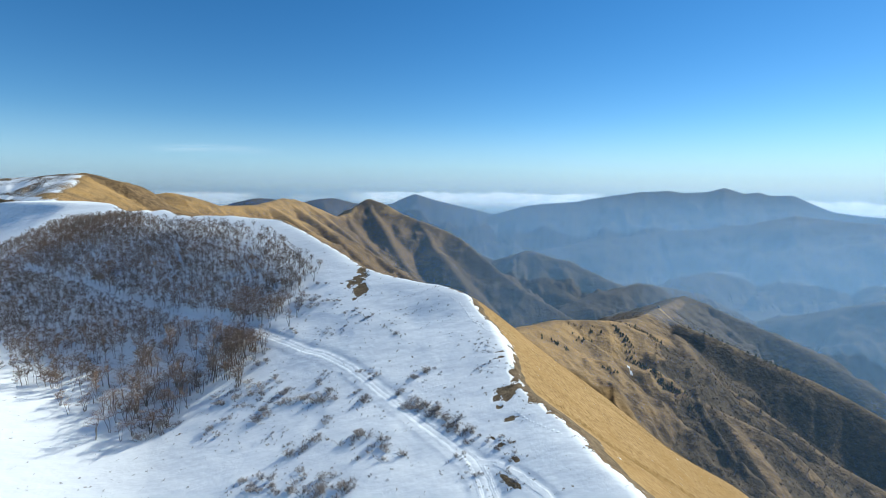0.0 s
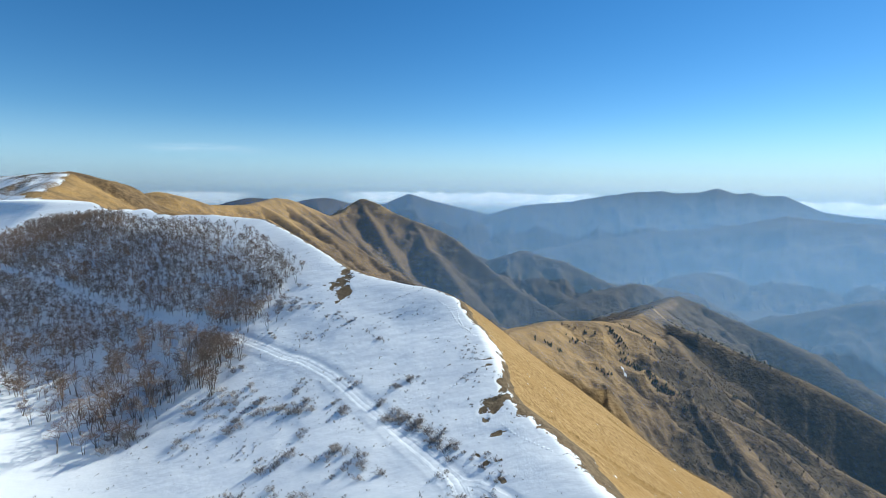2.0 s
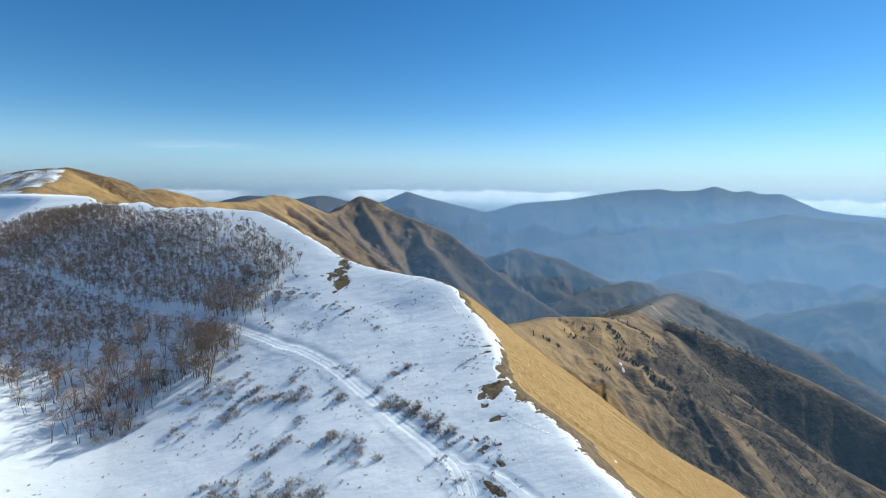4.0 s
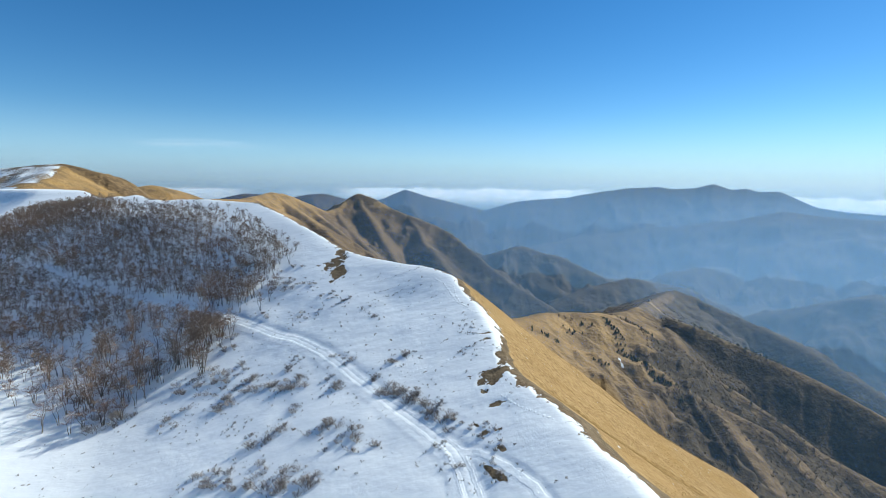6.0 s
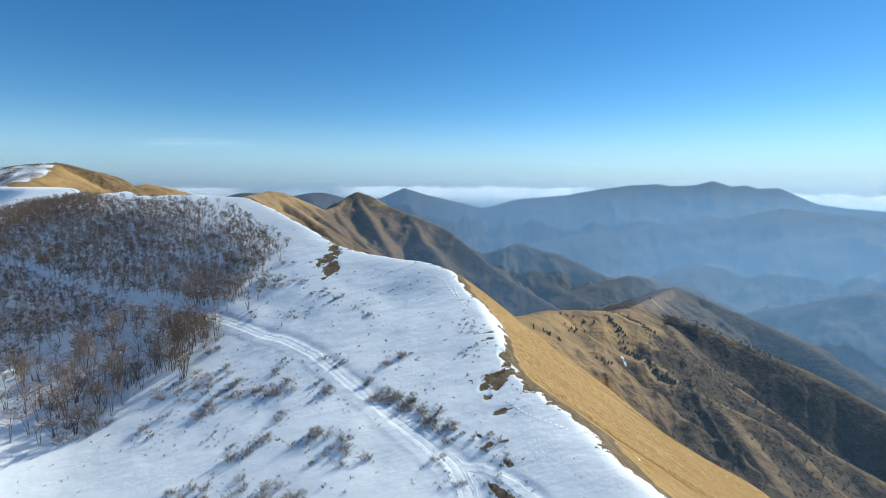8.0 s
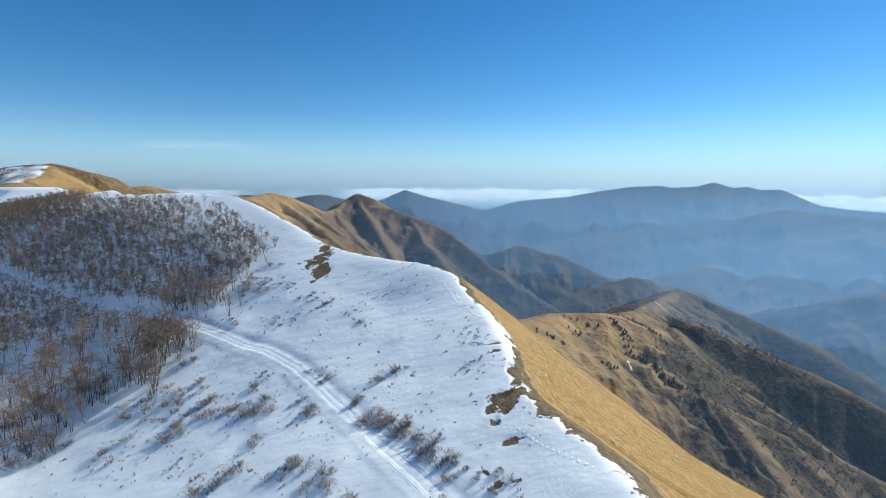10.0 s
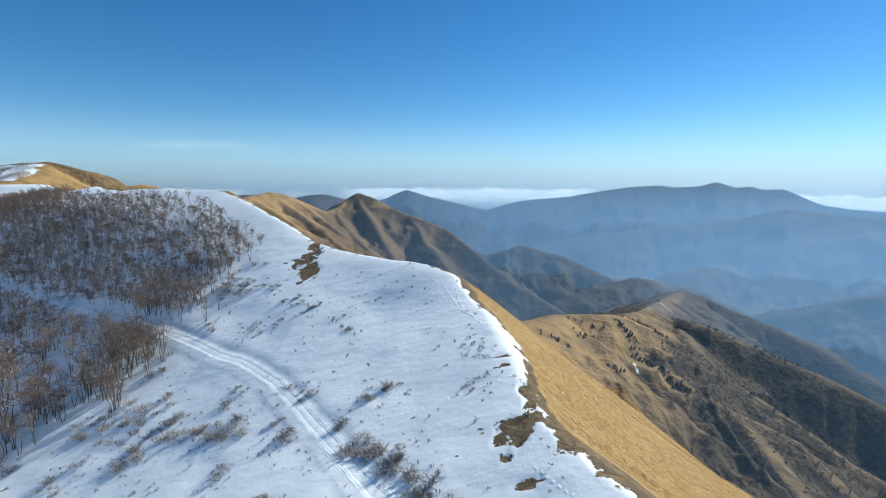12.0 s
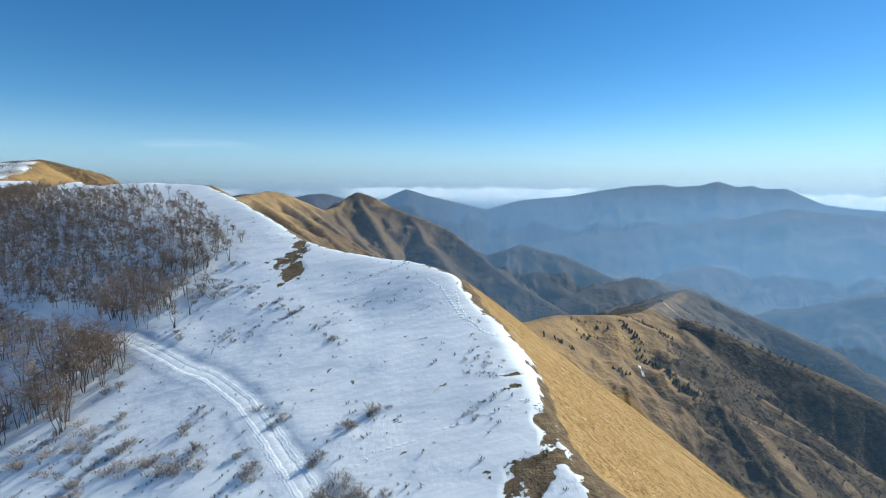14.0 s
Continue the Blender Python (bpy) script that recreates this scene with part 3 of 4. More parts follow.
# Each sheet tints all the country behind it, bluer with every layer.
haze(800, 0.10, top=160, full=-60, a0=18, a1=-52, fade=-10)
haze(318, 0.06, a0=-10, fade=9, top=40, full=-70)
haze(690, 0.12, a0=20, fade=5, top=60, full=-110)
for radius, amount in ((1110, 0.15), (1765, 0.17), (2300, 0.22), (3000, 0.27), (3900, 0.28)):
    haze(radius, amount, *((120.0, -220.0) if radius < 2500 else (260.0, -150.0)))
# The outermost sheet is added to glow, brightening the sky at the horizon.
horizon_glow = haze(4890, 0.66, top=700, full=-80, a0=-60, a1=70)
edge_tree = horizon_glow.data.materials[0].node_tree
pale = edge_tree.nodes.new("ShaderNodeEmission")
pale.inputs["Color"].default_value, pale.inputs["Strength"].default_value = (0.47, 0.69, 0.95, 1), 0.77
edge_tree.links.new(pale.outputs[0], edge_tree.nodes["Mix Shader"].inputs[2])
tagged(horizon_glow, "glowing pale blue sheet that brightens the sky over the horizon", "sky")


# ---------------------------------------------------------------- growing things
def plain(name, stops, size=0.4, rough=0.9, per="object", bump=0.0, stand=None):
    """A grainy material whose colour varies from thing to thing, and with stand, from stand to stand."""
    m, tree, bsdf = material(name, rough, 0.15)
    n = Nodes(tree)
    if per == "object":
        rnd = tree.nodes.new("ShaderNodeObjectInfo").outputs["Random"]
    else:
        rnd = tree.nodes.new("ShaderNodeNewGeometry").outputs["Random Per Island"]
    f = n.math("ADD", n.math("MULTIPLY", n.noise(size, 4, 0.65), 0.75), n.math("MULTIPLY", n.math("SUBTRACT", rnd, 0.5), 0.45), True)
    colour = n.ramp(f, stops)
    if stand:
        colour = n.mix(n.rise(n.noise(26, 3, 0.6), 0.42, 0.6), colour, n.mix(1.0, colour, stand, "MULTIPLY"))
    n.link(colour, bsdf.inputs["Base Color"])
    if bump:
        n.link(n.bump(n.noise(size * 0.5, 4, 0.7), bump, 0.05), bsdf.inputs["Normal"])
    return m


BARK = plain("bark", [(0.15, (0.07, 0.06, 0.05)), (0.45, (0.145, 0.123, 0.1)), (0.7, (0.25, 0.22, 0.18))], 0.5, bump=0.5)
TWIG = plain("twigs", [(0.15, (0.175, 0.113, 0.079)), (0.45, (0.305, 0.21, 0.15)), (0.75, (0.44, 0.325, 0.24))], 0.8, stand=(0.78, 0.86, 0.95))
WOODS = plain("woods", [(0.1, (0.115, 0.078, 0.056)), (0.4, (0.215, 0.152, 0.111)), (0.75, (0.33, 0.245, 0.185))], 1.6, per="island", stand=(0.78, 0.86, 0.95))
SHRUB = plain("shrub_twigs", [(0.15, (0.18, 0.155, 0.142)), (0.45, (0.31, 0.27, 0.245)), (0.75, (0.48, 0.43, 0.39))], 0.5)
TUFT = plain("tuft", [(0.15, (0.06, 0.045, 0.032)), (0.5, (0.14, 0.105, 0.07)), (0.8, (0.27, 0.21, 0.13))], 0.5, per="island")
NEEDLE = plain("needles", [(0.15, (0.032, 0.034, 0.016)), (0.45, (0.07, 0.072, 0.033)), (0.8, (0.13, 0.122, 0.06))], 0.7)
BROWNWOOD = plain("brown_woods", [(0.1, (0.07, 0.046, 0.025)), (0.45, (0.135, 0.09, 0.048)), (0.8, (0.21, 0.143, 0.08))], 4.0, per="island")


class Shape:
    """Collects vertices and faces, and turns them into one mesh."""

    def __init__(self):
        self.v, self.f = [], []

    def stick(self, points, radii, sides=3):
        """A tapered stick along some points; a last radius of 0 makes a tip."""
        rows = []
        for k, (p, r) in enumerate(zip(points, radii)):
            a, b = points[max(k - 1, 0)], points[min(k + 1, len(points) - 1)]
            d = (b - a).normalized()
            u = d.cross(Vector((0.31, 0.87, 0.12))).normalized()
            w = d.cross(u)
            if r == 0:
                self.v.append(tuple(p))
                rows.append([len(self.v) - 1])
            else:
                row = []
                for s in range(sides):
                    g = 2 * math.pi * s / sides
                    self.v.append(tuple(p + r * (math.cos(g) * u + math.sin(g) * w)))
                    row.append(len(self.v) - 1)
                rows.append(row)
        for p, q in zip(rows, rows[1:]):
            for s in range(sides):
                t = (s + 1) % sides
                if len(q) == 1:
                    self.f.append((p[s], p[t], q[0]))
                else:
                    self.f.append((p[s], p[t], q[t], q[s]))

    def blade(self, points, radii):
        """A twig too fine for a round section."""
        o, d = len(self.v), (points[-1] - points[0]).normalized()
        u = d.cross(Vector((math.sin(37 * points[0].x), math.cos(53 * points[0].y), 0.4))).normalized()
        for p, r in zip(points[:-1], radii):
            self.v += [tuple(p + u * r), tuple(p - u * r)]
        self.v.append(tuple(points[-1]))
        for k in range(len(points) - 2):
            self.f.append((o + 2 * k, o + 2 * k + 1, o + 2 * k + 3, o + 2 * k + 2))
        k = o + 2 * len(points) - 4
        self.f.append((k, k + 1, k + 2))

    def add(self, other, m):
        o = len(self.v)
        self.v += [tuple(m @ Vector(p)) for p in other.v]
        self.f += [tuple(i + o for i in f) for f in other.f]

    def mesh(self, name, mat, smooth=False):
        me = bpy.data.meshes.new(name)
        me.from_pydata(self.v, [], self.f)
        me.materials.append(mat)
        if smooth:
            me.polygons.foreach_set("use_smooth", np.ones(len(me.polygons), bool))
        return me


def joined(name, shapes, poses, mat):
    """Many copies of some shapes in one mesh."""
    vs, fs, sizes, base = [], [], [], 0
    ready = [(np.array(s.v), [np.array(f) for f in s.f]) for s in shapes]
    flat = [(np.concatenate(f), np.array([len(q) for q in f])) for _, f in ready]
    for k, m in poses:
        v = ready[k][0]
        a = np.array(m)
        vs.append(v @ a[:3, :3].T + a[:3, 3])
        fs.append(flat[k][0] + base)
        sizes.append(flat[k][1])
        base += len(v)
    co, loops, sizes = np.concatenate(vs), np.concatenate(fs), np.concatenate(sizes)
    me = bpy.data.meshes.new(name)
    me.vertices.add(len(co))
    me.vertices.foreach_set("co", co.astype(np.float32).ravel())
    me.loops.add(len(loops))
    me.loops.foreach_set("vertex_index", loops.astype(np.int32))
    me.polygons.add(len(sizes))
    me.polygons.foreach_set("loop_start", (np.cumsum(sizes) - sizes).astype(np.int32))
    me.update(calc_edges=True)
    me.validate()
    me.materials.append(mat)
    return me


def part(name, data, parent, label=""):
    ob = new(name, data)
    ob.parent = parent
    return tagged(ob, label) if label else ob


def bare_tree_shapes(seed, height, stems, spread, boughs=8, twigs=11, spurs=2, thick=0.02, sides=4, girth=1.0):
    """Trunk and crown of a leafless coppiced tree: leaning stems, rising boughs, twigs and their spurs."""
    rng = random.Random(seed)
    trunk, crown = Shape(), Shape()

    def way(flat):
        a = rng.uniform(0, 2 * math.pi)
        return Vector((math.cos(a), math.sin(a), flat))

    for s in range(stems):
        az = 2 * math.pi * (s + rng.random() * 0.6) / stems
        lean = rng.uniform(0.05, 0.2) + 0.07 * (stems - 1)
        h = height * rng.uniform(0.78, 1.0)
        out = Vector((math.cos(az), math.sin(az), 0))
        base = out * (0.18 if stems > 1 else 0)
        pts = [base - Vector((0, 0, 0.4))]
        for k in range(1, 6):
            u = k / 5
            wob = Vector((rng.uniform(-1, 1), rng.uniform(-1, 1), 0)) * 0.2
            pts.append(base + out * lean * h * (u ** 1.35) + Vector((0, 0, h * u * (1 - 0.12 * lean))) + wob)
        trunk.stick(pts, [girth * r for r in (0.09, 0.075, 0.06, 0.045, 0.028, 0.012)], sides)
        for b in range(boughs):
            u = rng.uniform(0.42, 0.98)
            k = min(int(u * 5), 4)
            p = pts[k].lerp(pts[k + 1], u * 5 - k)
            side = way(0)
            length = spread * rng.uniform(0.6, 1.1) * (1.3 - 0.7 * u)
            d = (side + Vector((0, 0, rng.uniform(0.1, 1.1)))).normalized()
            q1 = p + d * length * 0.5
            d2 = (d + Vector((0, 0, 0.12)) + side * rng.uniform(-0.3, 0.3)).normalized()
            q2 = q1 + d2 * length * 0.5
            crown.blade([p, q1, q2], [2.0 * thick, 1.4 * thick])
            for w in range(twigs):
                v = rng.uniform(0.2, 1.0)
                o = p.lerp(q1, v * 2) if v < 0.5 else q1.lerp(q2, v * 2 - 1)
                td = (0.55 * d2 + 0.95 * way(rng.uniform(-0.35, 0.75))).normalized()
                tip = o + td * rng.uniform(0.5, 1.1)
                crown.blade([o, tip], [thick])
                for f in range(spurs):
                    r = o.lerp(tip, rng.uniform(0.3, 0.95))
                    crown.blade([r, r + (td + 0.9 * way(0.4)).normalized() * rng.uniform(0.25, 0.55)], [0.8 * thick])
    return trunk, crown


def shrub_shape(seed, height, width, stems, twigs=7, fine=0):
    """A dome of stems that spread from the foot, with twigs and spurs."""
    rng = random.Random(seed)
    s = Shape()
    for k in range(stems):
        a, r = rng.uniform(0, 2 * math.pi), width * math.sqrt(rng.random())
        o = Vector((math.cos(a) * r * 0.55, math.sin(a) * r * 0.55, -0.15))
        h = height * rng.uniform(0.6, 1.0) * (1 - 0.35 * (r / width) ** 2)
        top = Vector((math.cos(a) * r * rng.uniform(0.9, 1.2), math.sin(a) * r * rng.uniform(0.9, 1.2), h))
        mid = o.lerp(top, 0.5) + Vector((rng.uniform(-0.1, 0.1), rng.uniform(-0.1, 0.1), 0.1))
        s.stick([o, mid, top], [0.024, 0.018, 0.0])
        for t in range(twigs):
            v = rng.uniform(0.3, 1.0)
            p = mid.lerp(top, v * 2 - 1) if v > 0.5 else o.lerp(mid, v * 2)
            a2 = rng.uniform(0, 2 * math.pi)
            d = Vector((math.cos(a2), math.sin(a2), rng.uniform(0.1, 1.0))).normalized()
            tip = p + d * rng.uniform(0.2, 0.42) * min(1.0, height)
            s.stick([p, tip], [0.014, 0.0])
            for f in range(fine):
                q, a3 = p.lerp(tip, rng.uniform(0.3, 0.9)), rng.uniform(0, 2 * math.pi)
                s.blade([q, q + Vector((math.cos(a3), math.sin(a3), rng.uniform(0.2, 1.0))) * rng.uniform(0.12, 0.22)], [0.012])
    return s


def conifer_shapes(seed, height):
    rng = random.Random(seed)
    trunk, crown = Shape(), Shape()
    trunk.stick([Vector((0, 0, -0.5)), Vector((0.05, 0, height * 0.5)), Vector((0, 0.04, height * 0.97))], [0.13, 0.08, 0.02], 5)
    z = height * 0.12
    while z < height:
        reach = height * 0.36 * (1 - z / height) ** 0.6 + 0.15
        n = rng.randint(7, 9)
        for k in range(n):
            a = 2 * math.pi * (k + rng.uniform(-0.3, 0.3)) / n
            d = Vector((math.cos(a), math.sin(a), rng.uniform(-0.25, 0.1)))
            l = reach * rng.uniform(0.65, 1.15)
            p = Vector((0, 0, z + rng.uniform(-0.1, 0.1)))
            side = Vector((-math.sin(a), math.cos(a), 0)) * l * 0.34
            tip = p + d * l
            o = len(crown.v)
            crown.v += [tuple(p + Vector((0, 0, 0.14))), tuple(p + d * l * 0.55 + side), tuple(tip), tuple(p + d * l * 0.55 - side),
                        tuple(p + d * l * 0.6 - Vector((0, 0, 0.2)))]
            crown.f += [(o, o + 1, o + 2), (o, o + 2, o + 3), (o, o + 4, o + 1), (o + 1, o + 4, o + 2), (o + 2, o + 4, o + 3), (o + 3, o + 4, o)]
        z += height * 0.085
    crown.stick([Vector((0, 0, height * 0.9)), Vector((0, 0, height * 1.04))], [0.07, 0.0], 4)
    return trunk, crown


def brush_shape(seed, height, width):
    """A far leafless tree: a loose brush of twigs."""
    rng = random.Random(seed)
    s = Shape()
    for k in range(9):
        a, r = rng.uniform(0, 2 * math.pi), width * math.sqrt(rng.random())
        o = Vector((math.cos(a) * r * 0.2, math.sin(a) * r * 0.2, height * rng.uniform(-0.05, 0.3)))
        top = Vector((math.cos(a) * r, math.sin(a) * r, height * rng.uniform(0.65, 1.0)))
        s.stick([o, top], [0.16, 0.0])
    return s


def inside(x, y, poly):
    c = np.zeros(x.shape, bool)
    for (ax, ay), (bx, by) in zip(poly, poly[1:] + poly[:1]):
        c ^= ((ay > y) != (by > y)) & (x < (bx - ax) * (y - ay) / (by - ay + 1e-9) + ax)
    return c


def scatter(x0, x1, y0, y1, gap, seed):
    rng = np.random.RandomState(seed)
    gx, gy = np.meshgrid(np.arange(x0, x1, gap), np.arange(y0, y1, gap))
    return (gx + rng.uniform(-0.48, 0.48, gx.shape) * gap).ravel(), (gy + rng.uniform(-0.48, 0.48, gy.shape) * gap).ravel()


# ---- the bare wood in the bowl of the snowy hill
WOOD_EDGE = [(-55, 183), (-45, 166), (-42.5, 150), (-42, 140), (-41, 131), (-44, 126), (-46, 121), (-46, 117), (-49, 110.5), (-56, 106.5), (-63, 109),
             (-64, 102.5), (-71, 102), (-80, 113), (-95, 118), (-108, 126), (-122, 138), (-150, 158), (-190, 184), (-225, 205), (-215, 275), (-170, 251),
             (-140, 228), (-118, 207), (-92, 194), (-70, 183)]
tx, ty = scatter(-225, -38, 98, 280, 1.54, 3)
td = line_distance(tx, ty, TRACK)[0]
lush = fbm(tx, ty, 24, 3, 77)
rng = np.random.RandomState(5)
bare_gap = np.exp(-((tx + 66) ** 2 / 60 + (ty - 122) ** 2 / 45)) + np.exp(-((tx + 83) ** 2 / 60 + (ty - 116) ** 2 / 25))
chance = np.clip(0.72 + 0.2 * step(118, 145, ty) + 0.2 * step(-70, -100, tx) + 0.8 * lush, 0.2, 1) * (1 - 0.85 * np.clip(bare_gap, 0, 1))
thin_side = np.maximum(step(-170, -205, tx + 0.25 * ty - 50), 0.5 * step(6, 0, line_distance(tx, ty, WOOD_EDGE[:17])[0]))
to_edge = line_distance(tx, ty, WOOD_EDGE[:17])[0]
stray = (to_edge < 6.5) & (rng.random_sample(tx.shape) < 0.45 * (1 - to_edge / 6.5))
keep = (inside(tx, ty, WOOD_EDGE) | stray) & (line_distance(tx, ty, CREST)[0] > 8) & (td > np.where(tx < -80, 1.1, 2.3)) & (rng.random_sample(tx.shape) < chance * (1 - 0.55 * thin_side))
tx, ty = tx[keep], ty[keep]
tz = land(tx, ty, False)[0]
near_first = np.argsort(np.hypot(tx - 3, ty - 30))
KINDS = [bare_tree_shapes(100 + k, h, s, sp) for k, (h, s, sp) in enumerate([(7.2, 3, 2.5), (6.4, 2, 2.4), (7.8, 2, 2.6), (5.6, 4, 2.1), (6.8, 2, 2.7), (4.6, 3, 1.9)])]
models = []
for k, (tr, cr) in enumerate(KINDS):
    models.append((tr.mesh("trunk", BARK), cr.mesh("crown", TWIG)))


def tree_size(x, y):
    """Shorter trees up the slope, taller ones in the hollow."""
    return 0.96 - 0.38 * float(step(118, 152, np.array(y + 0.1 * x + 12)))


def bare_tree(k):
    root = tagged(new("bare_tree"), "leafless brown coppiced beech tree standing in snow", "tree", "bare trees on the snowy hill")
    part("trunk", models[k][0], root, "grey bark stems")
    part("crown", models[k][1], root, "fine brown leafless twigs")
    return root


firsts = {}
far_trees = []
for n, i in enumerate(near_first):
    k = int(rng.randint(0, len(KINDS)))
    sc = float(rng.uniform(0.72, 1.12)) * tree_size(tx[i], ty[i])
    m = Matrix.LocRotScale((tx[i], ty[i], tz[i]), Euler((0, 0, float(rng.uniform(0, 6.28)))), (sc, sc, sc * float(rng.uniform(0.9, 1.1))))
    if n < 290:
        if k not in firsts:
            firsts[k] = bare_tree(k)
            firsts[k].matrix_basis = m
        else:
            copy_thing(firsts[k], Matrix.Identity(4)).matrix_basis = m
    else:
        far_trees.append((k, m))
LIGHT = [bare_tree_shapes(200 + k, h, stems, sp, 8, 10, 1, 0.038, 3, 1.0)
         for k, (h, stems, sp) in enumerate([(7.2, 2, 2.3), (6.4, 1, 2.3), (7.8, 1, 2.5), (5.6, 2, 2.0), (6.8, 1, 2.4), (4.6, 2, 1.9)])]
whole = []
for tr, cr in LIGHT:
    s = Shape()
    s.add(tr, Matrix.Identity(4))
    s.add(cr, Matrix.Identity(4))
    whole.append(s)
tagged(new("woodland", joined("woodland", whole, far_trees, WOODS)), "dense leafless brown wood on the snowy hill", "woodland", kind="stuff")

# ---- shrubs in the snow: x, y, reach, how many, height
CLUMPS = [(-24.2, 81.6, 2.6, 7, 1.5), (-13.9, 77.8, 2.2, 6, 1.6), (-11, 75, 2.4, 6, 1.5), (-7.4, 71.4, 1.6, 4, 1.1), (-23, 94, 2.4, 7, 1.5), (-26.5, 93.8, 2.0, 4, 1.3),
          (-25.3, 100.3, 2.2, 5, 1.1), (-37, 93, 2.6, 7, 1.4), (-44.4, 93.8, 2.4, 6, 1.2), (-35.5, 98, 3, 8, 1.5), (-23.6, 73, 2.4, 7, 1.4), (-18.8, 70, 2.6, 9, 1.5),
          (-15.3, 67.8, 2.0, 6, 1.4), (-28.2, 75, 2.2, 6, 1.3), (-31.5, 75.6, 1.8, 4, 1.2), (-15.6, 89, 1.6, 5, 1.3), (-15.9, 92, 1.2, 3, 1.0), (-14.8, 96.6, 1.2, 4, 1.1),
          (-17.6, 99.2, 1.1, 4, 0.9), (-7.7, 88.4, .9, 3, 1.4), (-5, 84.3, 1.4, 6, 1.3), (-2.4, 81.2, 1.4, 5, 1.2), (-0.2, 78.6, 1.3, 4, 1.2), (2.6, 73.8, 1.5, 5, 1.2), (4.5, 71.6, 1.3, 4, 1.1),
          (-5.6, 92, 1.1, 4, 1.1), (-2.6, 93.1, 1.0, 4, 1.4), (-19.3, 119.6, 1.8, 5, .9), (-23.2, 122.4, 2.0, 5, .9), (-13.2, 113.4, .9, 2, .8), (-11, 109.4, .5, 2, 1.2),
          (4, 63.5, .9, 3, .8), (2.2, 68.2, .7, 2, .8), (-32.8, 131.8, 2.2, 4, 1.0), (-36.9, 130.6, 2.4, 5, 1.6), (-28.8, 130, 2.0, 4, .9), (-33.5, 97.6, 2.4, 6, 1.4),
          (-44.4, 104.6, 2.6, 8, 1.6), (-48.4, 103.4, 2.2, 6, 1.5), (-43.8, 114.4, 2.4, 6, 1.4), (-36.8, 104.4, 2.4, 6, 1.3), (-23.8, 117, 1.6, 3, .8), (-29, 117.2, 2, 4, .9),
          (-40.5, 100, 2.4, 7, 1.4), (-29.5, 96, 2.0, 5, 1.2), (-20, 86.5, 1.6, 4, 1.0), (-31, 86.5, 1.8, 3, .8), (-38.4, 122, 1.8, 4, 1.3), (-36, 139, 2.4, 4, 1.3), (-38, 134.6, 2.2, 5, 1.8),
          (7.6, 88.6, 1.8, 4, .6), (8.4, 96.5, 2.0, 4, .6), (7.8, 69.4, .9, 4, .7), (8.6, 67.2, .9, 5, .7), (9.6, 64.8, .9, 4, .6), (8, 61.6, .8, 3, .6), (9.3, 59.9, .9, 3, .6), (-3.8, 82.8, 1.0, 5, 1.2), (-1.3, 80, 1.0, 5, 1.1), (1.2, 76.2, 1.2, 6, 1.2), (3.4, 72.8, 1.0, 4, 1.0), (-62, 99.8, 2.6, 9, 2.2), (-58, 98.6, 1.8, 4, 1.5)]
SHRUBS = [shrub_shape(300 + k, 1.0, w, 22, 7, 1).mesh("shrub", SHRUB) for k, w in enumerate((0.8, 1.0, 0.7, 1.15))]
made = 0
for cx, cy, reach, count, height in CLUMPS:
    count = max(2, round(count * 1.1))
    a = rng.uniform(0, 6.28, count)
    r = 1.45 * reach * np.sqrt(rng.random_sample(count))
    sx, sy = cx + r * np.cos(a), cy + 0.75 * r * np.sin(a)
    sz = land(sx, sy)[0]
    for px, py, pz in zip(sx, sy, sz):
        ob = new("shrub", SHRUBS[int(rng.randint(0, len(SHRUBS)))])
        h = float(height * rng.uniform(0.28, 0.6))
        wide = float(h * rng.uniform(1.25, 2.1))
        ob.matrix_basis = Matrix.LocRotScale((px, py, pz), Euler((0, 0, float(rng.uniform(0, 6.28)))), (wide, wide, h))
        tagged(ob, "low leafless grey-brown shrub poking through snow", "shrub", "shrubs on the snowy hill")
        made += 1

# ---- tufts and twigs that just break the snow
tuft_shapes = [shrub_shape(400 + k, 0.32, 0.24, 5, 4) for k in range(4)]
ux, uy = scatter(-70, 14, 56, 128, 1.05, 8)
d_snow = line_distance(ux, uy, CREST)
offs = d_snow[0] * d_snow[1]
close = np.full(ux.shape, 99.0)
for cx, cy, reach, count, height in CLUMPS:
    close = np.minimum(close, np.hypot(ux - cx, uy - cy) - reach)
chance = 0.042 + 0.62 * np.exp(-np.maximum(close, 0) / 1.1) + 0.05 * (fbm(ux, uy, 11, 2, 31) > 0.25)
keep = (offs < -0.5) & (rng.random_sample(ux.shape) < chance) & (line_distance(ux, uy, TRACK)[0] > 1.7)
ux, uy = ux[keep], uy[keep]
n_spread = len(ux)
# thin rows of grass tips along terracettes on the upper snow
for ax, ay, bx, by, count in ((-12, 115.8, -5, 116.8, 26), (-10, 118.6, -3.5, 119.4, 22), (-12, 123.4, -4, 124.2, 26), (-13, 119.2, -9, 118.8, 14), (-4, 124, 0, 124.2, 12),
                              (-3, 110.5, 5, 111.2, 12), (-14, 113.6, -11, 109.4, 22), (-32, 131.4, -26, 131.2, 16), (6.5, 95.5, 10.5, 93, 20), (7, 89.5, 10.5, 91, 16), (2, 69.5, 6.5, 58, 26)):
    u = rng.random_sample(count)
    ux = np.concatenate([ux, ax + (bx - ax) * u + rng.normal(0, 0.25, count)])
    uy = np.concatenate([uy, ay + (by - ay) * u + rng.normal(0, 0.2, count)])
uz = land(ux, uy)[0]
